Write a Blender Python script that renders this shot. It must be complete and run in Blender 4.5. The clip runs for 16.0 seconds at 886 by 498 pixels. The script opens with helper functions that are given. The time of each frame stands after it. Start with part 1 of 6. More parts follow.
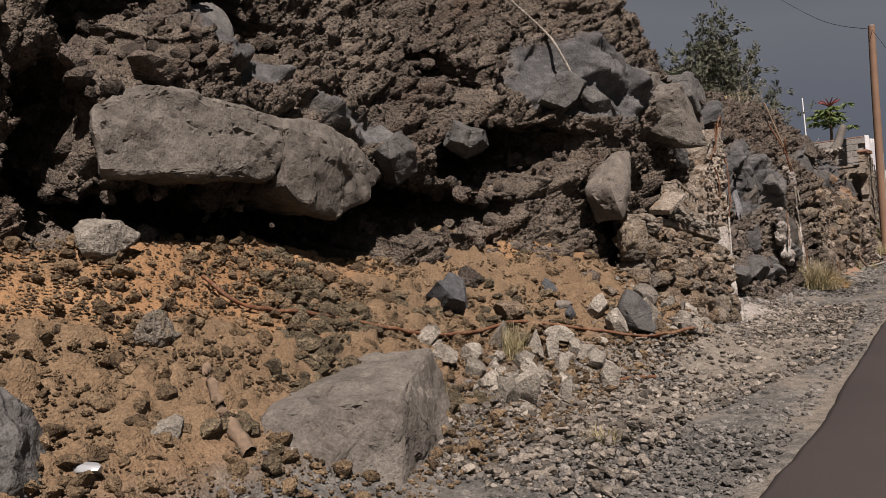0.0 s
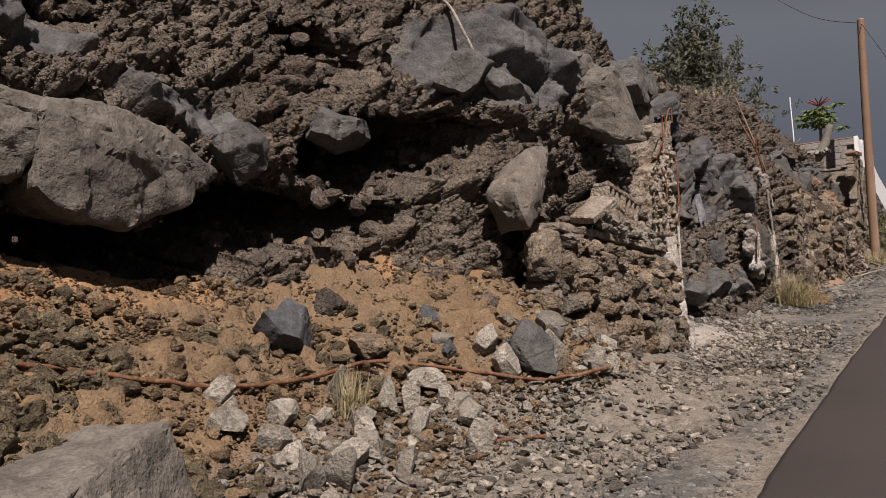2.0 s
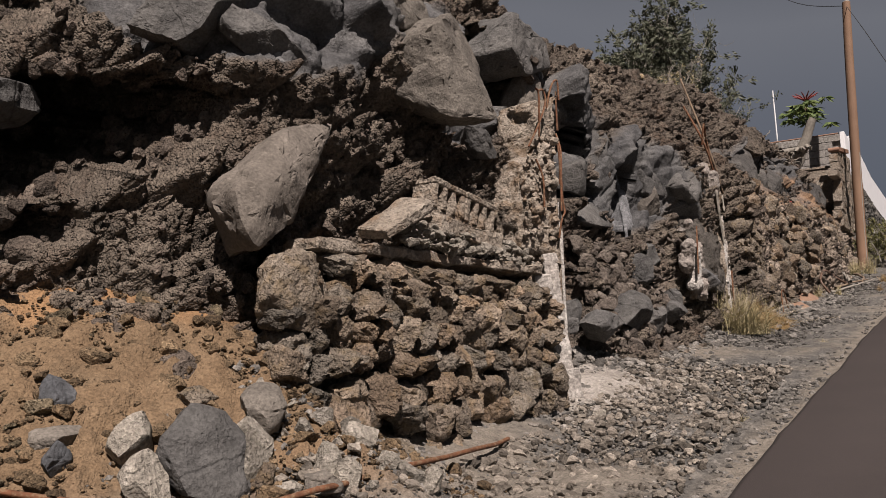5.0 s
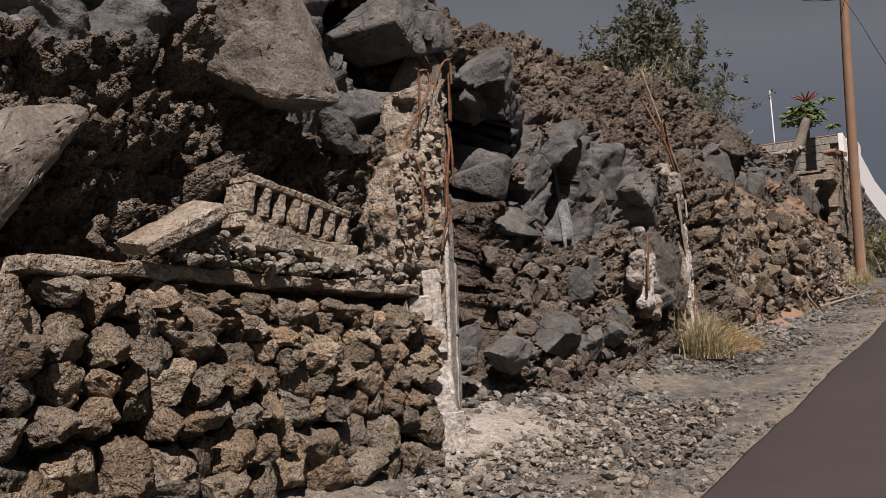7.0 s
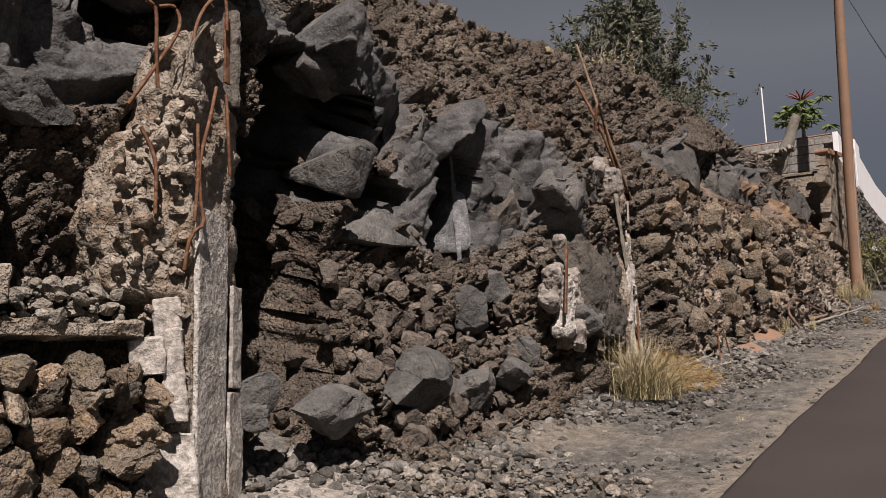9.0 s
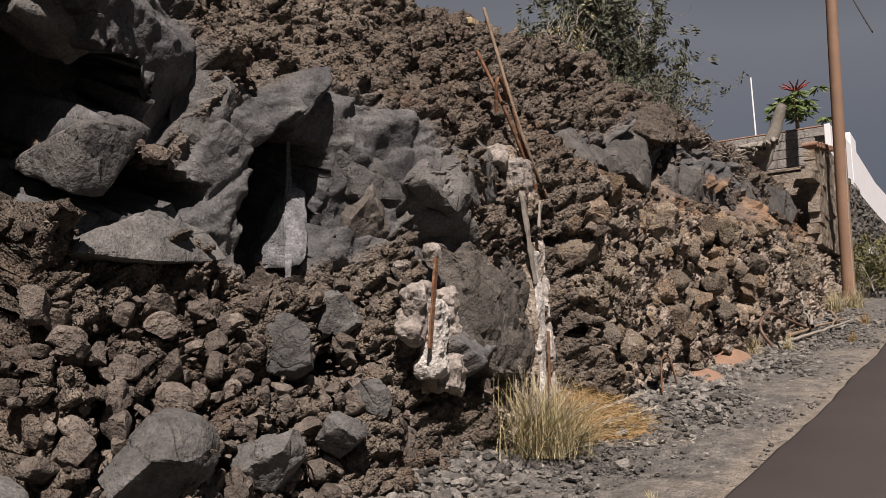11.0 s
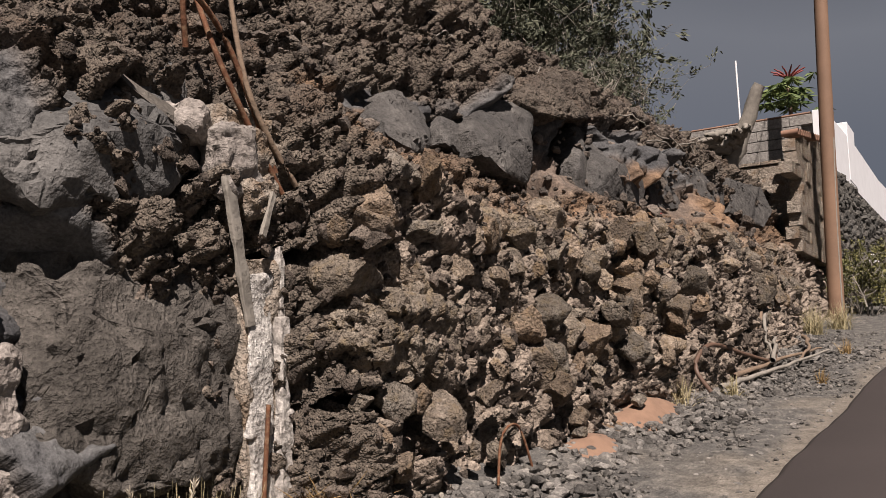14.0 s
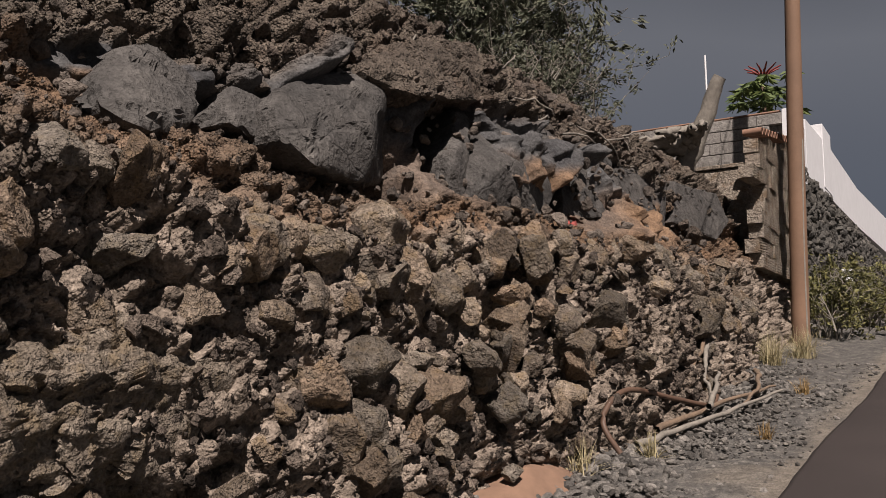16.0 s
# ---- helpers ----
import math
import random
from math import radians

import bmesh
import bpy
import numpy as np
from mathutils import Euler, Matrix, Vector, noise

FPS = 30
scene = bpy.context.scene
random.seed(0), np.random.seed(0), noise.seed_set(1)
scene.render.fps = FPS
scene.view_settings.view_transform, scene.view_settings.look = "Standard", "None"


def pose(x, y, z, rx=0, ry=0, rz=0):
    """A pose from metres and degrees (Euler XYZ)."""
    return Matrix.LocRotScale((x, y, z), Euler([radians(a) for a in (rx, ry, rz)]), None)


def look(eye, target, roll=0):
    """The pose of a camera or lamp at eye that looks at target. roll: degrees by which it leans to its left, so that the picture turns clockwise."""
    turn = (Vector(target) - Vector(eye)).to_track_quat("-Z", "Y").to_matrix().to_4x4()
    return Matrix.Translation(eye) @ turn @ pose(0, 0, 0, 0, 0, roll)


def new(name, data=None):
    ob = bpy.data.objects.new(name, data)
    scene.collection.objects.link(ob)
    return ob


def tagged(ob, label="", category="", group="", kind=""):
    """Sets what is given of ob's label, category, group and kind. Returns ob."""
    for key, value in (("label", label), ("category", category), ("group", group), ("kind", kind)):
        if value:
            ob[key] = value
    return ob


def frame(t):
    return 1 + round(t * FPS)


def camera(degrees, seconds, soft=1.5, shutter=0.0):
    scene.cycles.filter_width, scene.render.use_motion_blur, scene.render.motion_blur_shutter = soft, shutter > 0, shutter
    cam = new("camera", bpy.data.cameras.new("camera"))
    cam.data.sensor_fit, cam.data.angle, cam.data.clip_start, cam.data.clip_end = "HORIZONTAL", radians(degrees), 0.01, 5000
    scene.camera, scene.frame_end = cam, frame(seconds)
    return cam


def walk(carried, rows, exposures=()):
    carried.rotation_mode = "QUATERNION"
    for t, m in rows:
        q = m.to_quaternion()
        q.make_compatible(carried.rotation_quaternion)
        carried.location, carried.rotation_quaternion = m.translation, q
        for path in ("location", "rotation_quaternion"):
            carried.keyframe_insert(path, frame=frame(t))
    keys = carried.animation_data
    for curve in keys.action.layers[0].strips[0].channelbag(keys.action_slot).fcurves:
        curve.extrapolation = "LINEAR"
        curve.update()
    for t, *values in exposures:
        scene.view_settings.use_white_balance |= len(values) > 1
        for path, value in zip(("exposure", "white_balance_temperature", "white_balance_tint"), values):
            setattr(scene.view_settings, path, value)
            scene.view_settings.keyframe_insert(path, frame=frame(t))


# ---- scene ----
cam = camera(55.7, 16.0, 0.75)
PATH = [
    (0, (-0.154, 0.413, 1.585), (-1.1807, 2.1099, 1.8424), -1.2),
    (0.5, (-0.128, 0.864, 1.647), (-1.1543, 2.5603, 1.9083), -1.2),
    (1, (-0.093, 1.344, 1.723), (-1.1179, 3.041, 1.9862), -1.1),
    (1.5, (-0.065, 1.786, 1.798), (-1.0896, 3.4836, 2.0608), -1.0),
    (2, (-0.032, 2.279, 1.881), (-1.0551, 3.9768, 2.1433), -1.0),
    (2.5, (0.006, 2.728, 1.956), (-1.0185, 4.4262, 2.2164), -1.0),
    (3, (0.041, 3.234, 2.029), (-0.9842, 4.9319, 2.2909), -1.1),
    (3.5, (0.08, 3.683, 2.098), (-0.9462, 5.3794, 2.3589), -1.0),
    (4, (0.103, 4.197, 2.169), (-0.9235, 5.8933, 2.4335), -1.0),
    (4.5, (0.133, 4.706, 2.243), (-0.8952, 6.4006, 2.509), -1.0),
    (5, (0.151, 5.157, 2.308), (-0.8774, 6.8512, 2.5782), -1.1),
    (5.2, (0.158, 5.312, 2.34), (-0.8722, 7.0052, 2.6093), -1.1),
    (7.3, (0.402, 7.025, 2.553), (-0.652, 8.7, 2.842), -0.8),
    (7.5, (0.404, 7.243, 2.575), (-0.6514, 8.9167, 2.8696), -0.8),
    (8, (0.426, 7.739, 2.641), (-0.6307, 9.41, 2.9424), -0.9),
    (8.5, (0.428, 8.316, 2.726), (-0.6326, 9.9852, 3.0247), -0.8),
    (9, (0.433, 8.822, 2.807), (-0.6309, 10.4887, 3.1064), -0.7),
    (9.2, (0.433, 9.045, 2.844), (-0.632, 10.712, 3.139), -0.6),
    (11.3, (0.554, 10.999, 3.144), (-0.529, 12.654, 3.44), -0.6),
    (11.5, (0.604, 11.171, 3.143), (-0.486, 12.8202, 3.4463), -0.5),
    (12, (0.597, 11.685, 3.214), (-0.4954, 13.3321, 3.5229), -0.6),
    (12.5, (0.61, 12.165, 3.29), (-0.4892, 13.8068, 3.5975), -0.5),
    (13, (0.577, 12.768, 3.42), (-0.5299, 14.4069, 3.7176), -0.1),
    (13.5, (0.575, 13.239, 3.503), (-0.5337, 14.8776, 3.7998), -0.1),
    (14, (0.579, 13.723, 3.594), (-0.5256, 15.3641, 3.8868), -0.1),
    (14.5, (0.572, 14.178, 3.679), (-0.5317, 15.82, 3.9679), 0.1),
    (15, (0.549, 14.708, 3.779), (-0.5504, 16.3546, 4.0666), 0.3),
    (15.5, (0.539, 15.166, 3.885), (-0.5535, 16.8181, 4.1665), 0.8),
    (16, (0.543, 15.666, 3.975), (-0.5378, 17.3238, 4.2647), 1.0),
]
# the film grows a little lighter towards the end, then darker again
EXPOSURES = [(0.0, 0.62), (9.0, 0.68), (11.5, 0.83), (14.0, 0.83), (15.2, 0.70), (16.0, 0.52)]
walk(cam, [(t, look(eye, target, roll)) for t, eye, target, roll in PATH], EXPOSURES)

# ---- light ----
SUN_TO = Vector((0.40, -0.52, 0.76)).normalized()
sun = new("sun", bpy.data.lights.new("sun", "SUN"))
sun.data.energy, sun.data.angle, sun.data.color = 5.0, radians(0.55), (1.0, 0.88, 0.82)
sun.matrix_world = look(SUN_TO * 60, (0, 0, 0))

world = bpy.data.worlds.new("world")
scene.world = world
world.use_nodes = True
wn, wl = world.node_tree.nodes, world.node_tree.links
wn.clear()
w_out, w_bg, w_add = wn.new("ShaderNodeOutputWorld"), wn.new("ShaderNodeBackground"), wn.new("ShaderNodeMix")
w_sky, w_noise, w_co = wn.new("ShaderNodeTexSky"), wn.new("ShaderNodeTexNoise"), wn.new("ShaderNodeTexCoord")
w_ramp, w_sep, w_ele, w_mul = wn.new("ShaderNodeValToRGB"), wn.new("ShaderNodeSeparateXYZ"), wn.new("ShaderNodeMath"), wn.new("ShaderNodeMath")
w_sky.sky_type, w_sky.sun_disc = "NISHITA", False
w_sky.sun_elevation, w_sky.sun_rotation = math.asin(SUN_TO.z), math.atan2(SUN_TO.x, SUN_TO.y)
w_noise.inputs["Scale"].default_value, w_noise.inputs["Detail"].default_value = 1.6, 3.0
w_ele.operation, w_ele.inputs[1].default_value = "MULTIPLY_ADD", 0.9
w_mul.operation, w_mul.inputs[1].default_value, w_mul.inputs[2].default_value = "MULTIPLY_ADD", 0.35, -0.12
cr = w_ramp.color_ramp
cr.elements[0].position, cr.elements[0].color = 0.10, (0.035, 0.039, 0.054, 1)
cr.elements[1].position, cr.elements[1].color = 0.42, (0.092, 0.092, 0.102, 1)
high = cr.elements.new(0.66)
high.color = (0.018, 0.019, 0.025, 1)
w_add.data_type, w_add.blend_type, w_add.clamp_factor = "RGBA", "MIX", True
w_add.inputs["Factor"].default_value = 0.004
wl.new(w_co.outputs["Generated"], w_noise.inputs["Vector"])
wl.new(w_co.outputs["Generated"], w_sep.inputs[0])
wl.new(w_noise.outputs["Fac"], w_mul.inputs[0])
wl.new(w_sep.outputs["Z"], w_ele.inputs[0])
wl.new(w_mul.outputs[0], w_ele.inputs[2])
wl.new(w_ele.outputs[0], w_ramp.inputs["Fac"])
wl.new(w_ramp.outputs["Color"], w_add.inputs["A"])
wl.new(w_sky.outputs["Color"], w_add.inputs["B"])
wl.new(w_add.outputs["Result"], w_bg.inputs["Color"])
w_bg.inputs["Strength"].default_value = 1.0
wl.new(w_bg.outputs[0], w_out.inputs["Surface"])


# ---- materials ----
def shader(name):
    m = bpy.data.materials.new(name)
    m.use_nodes = True
    n, l = m.node_tree.nodes, m.node_tree.links
    return m, n, l, n["Principled BSDF"]


def noise_node(n, l, co, scale, detail=4.0, rough=0.6):
    t = n.new("ShaderNodeTexNoise")
    t.inputs["Scale"].default_value, t.inputs["Detail"].default_value, t.inputs["Roughness"].default_value = scale, detail, rough
    l.new(co, t.inputs["Vector"])
    return t.outputs["Fac"]


def noise_cloud(n, l, co, scale):
    t = n.new("ShaderNodeTexNoise")
    t.inputs["Scale"].default_value = scale
    l.new(co, t.inputs["Vector"])
    return t.outputs["Color"]


def ramp_node(n, l, fac, stops):
    r = n.new("ShaderNodeValToRGB")
    e = r.color_ramp.elements
    while len(e) < len(stops):
        e.new(0.5)
    for k, (p, c) in enumerate(stops):
        e[k].position, e[k].color = p, (*c, 1) if len(c) == 3 else c
    l.new(fac, r.inputs["Fac"])
    return r.outputs["Color"]


def mix_node(n, l, fac, a, b, blend="MIX"):
    m = n.new("ShaderNodeMix")
    m.data_type, m.blend_type = "RGBA", blend
    for socket, value in (("Factor", fac), ("A", a), ("B", b)):
        if isinstance(value, (float, int)):
            m.inputs[socket].default_value = value
        elif isinstance(value, tuple):
            m.inputs[socket].default_value = (*value, 1)
        else:
            l.new(value, m.inputs[socket])
    return m.outputs["Result"]


def attr_node(n, name):
    a = n.new("ShaderNodeAttribute")
    a.attribute_name = name
    return a.outputs["Fac"]


def bump_node(n, l, b, heights):
    last = None
    for height, strength, distance in heights:
        k = n.new("ShaderNodeBump")
        k.inputs["Strength"].default_value, k.inputs["Distance"].default_value = strength, distance
        l.new(height, k.inputs["Height"])
        if last:
            l.new(last, k.inputs["Normal"])
        last = k.outputs["Normal"]
    l.new(last, b.inputs["Normal"])


def coords(n, l, shift=True):
    """Places in metres, moved by a chance amount for each object."""
    c = n.new("ShaderNodeNewGeometry").outputs["Position"]
    if not shift:
        return c
    info, add = n.new("ShaderNodeObjectInfo"), n.new("ShaderNodeVectorMath")
    scale = n.new("ShaderNodeMath")
    scale.operation, scale.inputs[1].default_value = "MULTIPLY", 37.0
    l.new(info.outputs["Random"], scale.inputs[0])
    add.operation = "ADD"
    l.new(c, add.inputs[0])
    l.new(scale.outputs[0], add.inputs[1])
    return add.outputs[0]


def pit_node(n, l, co, scale, lo=0.06, hi=0.45):
    """Rounded grains parted by dark gaps."""
    v = n.new("ShaderNodeTexVoronoi")
    v.inputs["Scale"].default_value = scale
    l.new(co, v.inputs["Vector"])
    return ramp_node(n, l, v.outputs["Distance"], ((lo, (1, 1, 1)), (hi, (0.35, 0.35, 0.35)), (0.75, (0, 0, 0))))


def stone_material(name, dark, mid, light, scale=3.0, grain=60.0, bump=0.5, rough=0.92, vary=0.35, island=False, pits=0.0, tint=None, grit=0.0, palette=None, cracks=0.0):
    """Rock: three tones in patches, a grain, relief at two scales, and a chance tone for each piece."""
    m, n, l, b = shader(name)
    co = coords(n, l)
    big, small, mid_n = noise_node(n, l, co, scale, 5.0, 0.62), noise_node(n, l, co, grain, 3.0, 0.7), noise_node(n, l, co, scale * 5, 4.0, 0.65)
    col = ramp_node(n, l, big, ((0.28, dark), (0.5, mid), (0.72, light)))
    g = ramp_node(n, l, small, ((0.3, (0.62, 0.62, 0.62)), (0.7, (1.25, 1.25, 1.25))))
    col = mix_node(n, l, 1.0, col, g, "MULTIPLY")
    g2 = ramp_node(n, l, mid_n, ((0.32, (0.7, 0.7, 0.7)), (0.68, (1.2, 1.2, 1.2))))
    col = mix_node(n, l, 1.0, col, g2, "MULTIPLY")
    if tint:
        t = ramp_node(n, l, noise_node(n, l, co, scale * 1.7, 3.0), ((0.5, (0, 0, 0)), (0.66, (1, 1, 1))))
        col = mix_node(n, l, t, col, tint)
    if vary:
        src = n.new("ShaderNodeNewGeometry").outputs["Random Per Island"] if island else n.new("ShaderNodeObjectInfo").outputs["Random"]
        v = ramp_node(n, l, src, ((0.0, (1 - vary,) * 3), (1.0, (1 + vary,) * 3)))
        col = mix_node(n, l, 1.0, col, v, "MULTIPLY")
    if palette:
        src = n.new("ShaderNodeMath")
        src.operation = "FRACT"
        up = n.new("ShaderNodeMath")
        up.operation, up.inputs[1].default_value = "MULTIPLY", 17.3
        l.new(n.new("ShaderNodeObjectInfo").outputs["Random"], up.inputs[0])
        l.new(up.outputs[0], src.inputs[0])
        col = mix_node(n, l, 1.0, col, ramp_node(n, l, src.outputs[0], palette), "MULTIPLY")
    heights = [(mid_n, bump, 0.05), (small, bump * 0.8, 0.012)]
    if cracks:
        ed = n.new("ShaderNodeTexVoronoi")
        ed.feature, ed.inputs["Scale"].default_value = "DISTANCE_TO_EDGE", cracks
        wob = n.new("ShaderNodeVectorMath")
        wob.operation = "ADD"
        l.new(co, wob.inputs[0])
        l.new(mix_node(n, l, 0.12, (0.0, 0.0, 0.0), noise_cloud(n, l, co, 4.0)), wob.inputs[1])
        l.new(wob.outputs[0], ed.inputs["Vector"])
        line = ramp_node(n, l, ed.outputs["Distance"], ((0.0, (0.72, 0.72, 0.72)), (0.008, (1, 1, 1))))
        col = mix_node(n, l, 1.0, col, line, "MULTIPLY")
        heights.append((line, 0.8, 0.02))
        streak = ramp_node(n, l, noise_node(n, l, co, scale * 2.1, 6.0, 0.75), ((0.62, (0, 0, 0)), (0.70, (0.45, 0.45, 0.45))))
        col = mix_node(n, l, streak, col, tuple(min(0.6, k * 2.1) for k in mid))
    if grit:
        heights += [(pit_node(n, l, co, 38), grit, 0.03), (pit_node(n, l, co, 95), grit, 0.012)]
    if pits:
        vo = n.new("ShaderNodeTexVoronoi")
        vo.inputs["Scale"].default_value = pits
        l.new(co, vo.inputs["Vector"])
        p = ramp_node(n, l, vo.outputs["Distance"], ((0.06, (0, 0, 0)), (0.2, (1, 1, 1))))
        heights.append((p, 0.5, 0.012))
    l.new(col, b.inputs["Base Color"])
    b.inputs["Roughness"].default_value = rough
    b.inputs["Specular IOR Level"].default_value = 0.25
    bump_node(n, l, b, heights)
    return m


def plain_material(name, colour, rough=0.7, metal=0.0, grain=40.0, amount=0.3, bump=0.2, wear=None, scale=4.0):
    m, n, l, b = shader(name)
    co = coords(n, l)
    f, g = noise_node(n, l, co, scale, 4.0), noise_node(n, l, co, grain, 3.0)
    lo, hi = tuple(c * (1 - amount) for c in colour), tuple(min(1, c * (1 + amount)) for c in colour)
    col = ramp_node(n, l, f, ((0.3, lo), (0.7, hi)))
    if wear:
        w = ramp_node(n, l, noise_node(n, l, co, scale * 2.3, 6.0, 0.7), ((0.5, (0, 0, 0)), (0.6, (1, 1, 1))))
        col = mix_node(n, l, w, col, wear)
    l.new(mix_node(n, l, 0.25, col, ramp_node(n, l, g, ((0.3, lo), (0.7, hi)))), b.inputs["Base Color"])
    b.inputs["Roughness"].default_value, b.inputs["Metallic"].default_value = rough, metal
    bump_node(n, l, b, [(g, bump, 0.006), (f, bump, 0.02)])
    return m


BASALT = stone_material("grey_basalt", (0.063, 0.061, 0.061), (0.092, 0.089, 0.085), (0.137, 0.130, 0.122), 1.6, 60, 0.75, pits=26, vary=0.15, cracks=0.9)
TAN_BASALT = stone_material("tan_basalt", (0.089, 0.078, 0.068), (0.122, 0.109, 0.094), (0.163, 0.146, 0.126), 1.6, 60, 0.6, pits=22, vary=0.1)
TAN_ROCK = stone_material("tan_rock", (0.101, 0.088, 0.075), (0.133, 0.116, 0.099), (0.172, 0.151, 0.131), 1.6, 60, 0.4, pits=22, vary=0.0)
BLUE_BASALT = stone_material("blue_basalt", (0.056, 0.059, 0.065), (0.089, 0.092, 0.098), (0.133, 0.133, 0.137), 3.0, 70, 0.4)
WALL_STONE = stone_material("wall_stone", (0.113, 0.095, 0.075), (0.193, 0.163, 0.131), (0.293, 0.255, 0.209), 7.0, 50, 0.9, vary=0.35, tint=(0.177, 0.141, 0.097), grit=0.6,
                            palette=((0.0, (1.0, 0.97, 0.93)), (0.25, (0.820, 0.850, 0.880)), (0.45, (1.35, 1.30, 1.24)), (0.65, (1.15, 1.0, 0.87)), (0.85, (0.750, 0.740, 0.740)), (1.0, (1.1, 1.02, 0.94))))
PALE_STONE = stone_material("pale_stone", (0.178, 0.159, 0.133), (0.281, 0.255, 0.215), (0.385, 0.351, 0.303), 8.0, 60, 0.8, vary=0.3, grit=0.15)
CLINKER = stone_material("clinker_rubble", (0.074, 0.061, 0.050), (0.115, 0.092, 0.075), (0.170, 0.141, 0.115), 9.0, 60, 0.8, vary=0.45, island=True, grit=0.6)
CLODS = stone_material("soil_clods", (0.115, 0.080, 0.047), (0.180, 0.126, 0.075), (0.250, 0.182, 0.112), 6.0, 60, 0.8, vary=0.45, island=True, grit=0.3)
OLIVE_CLODS = stone_material("olive_clods", (0.095, 0.075, 0.047), (0.150, 0.119, 0.076), (0.215, 0.174, 0.116), 6.0, 60, 0.9, vary=0.4, island=True, grit=0.5)
GRAVEL = stone_material("gravel_stones", (0.080, 0.076, 0.070), (0.133, 0.124, 0.113), (0.227, 0.210, 0.186), 9.0, 60, 0.5, vary=0.6, island=True)
SHOULDER = stone_material("shoulder_stones", (0.111, 0.095, 0.077), (0.181, 0.158, 0.132), (0.281, 0.250, 0.211), 8.0, 60, 0.6, vary=0.6, island=True, grit=0.2)
CONCRETE = stone_material("old_concrete", (0.186, 0.155, 0.124), (0.280, 0.239, 0.194), (0.360, 0.317, 0.267), 3.5, 45, 1.0, vary=0.06, grit=0.35, tint=(0.186, 0.137, 0.095))
WHITE_PLASTER = stone_material("white_plaster", (0.274, 0.247, 0.222), (0.345, 0.319, 0.290), (0.417, 0.394, 0.362), 4.0, 40, 0.35, rough=0.85, vary=0.05)
BLOCK_GREY = stone_material("concrete_block", (0.178, 0.167, 0.152), (0.237, 0.222, 0.204), (0.296, 0.277, 0.255), 4.0, 60, 0.5, vary=0.12)
GREY_PLASTER = stone_material("grey_plaster", (0.300, 0.282, 0.258), (0.396, 0.372, 0.342), (0.504, 0.480, 0.444), 5.0, 50, 0.5, rough=0.88, vary=0.05)
BOULDER_GREY = stone_material("boulder_grey", (0.058, 0.052, 0.045), (0.088, 0.079, 0.069), (0.130, 0.117, 0.102), 3.5, 60, 1.0, pits=26, vary=0.0, cracks=0.6)
DARK_BASALT = stone_material("dark_basalt", (0.052, 0.050, 0.048), (0.080, 0.075, 0.070), (0.120, 0.112, 0.103), 2.2, 60, 0.9, pits=26, vary=0.12, cracks=0.8)
WHITE_PAINT = plain_material("white_paint", (0.62, 0.62, 0.63), 0.75, grain=30, amount=0.06, bump=0.1)
TERRACOTTA = plain_material("terracotta", (0.20, 0.112, 0.075), 0.85, amount=0.3)
RUST = plain_material("rusty_iron", (0.118, 0.048, 0.022), 0.85, metal=0.2, amount=0.5, bump=0.6, scale=14, wear=(0.192, 0.126, 0.074))
POLE_WOOD = plain_material("pole_brown", (0.163, 0.096, 0.059), 0.8, amount=0.2, bump=0.3, scale=2.0)
DRY_WOOD = plain_material("dry_wood", (0.148, 0.104, 0.070), 0.9, amount=0.35, bump=0.6, scale=10)
GREY_WOOD = plain_material("grey_wood", (0.192, 0.174, 0.148), 0.9, amount=0.3, bump=0.6, scale=12)
CABLE = plain_material("black_cable", (0.02, 0.02, 0.02), 0.6, amount=0.2)
HOSE = plain_material("brown_hose", (0.096, 0.056, 0.037), 0.6, amount=0.3)


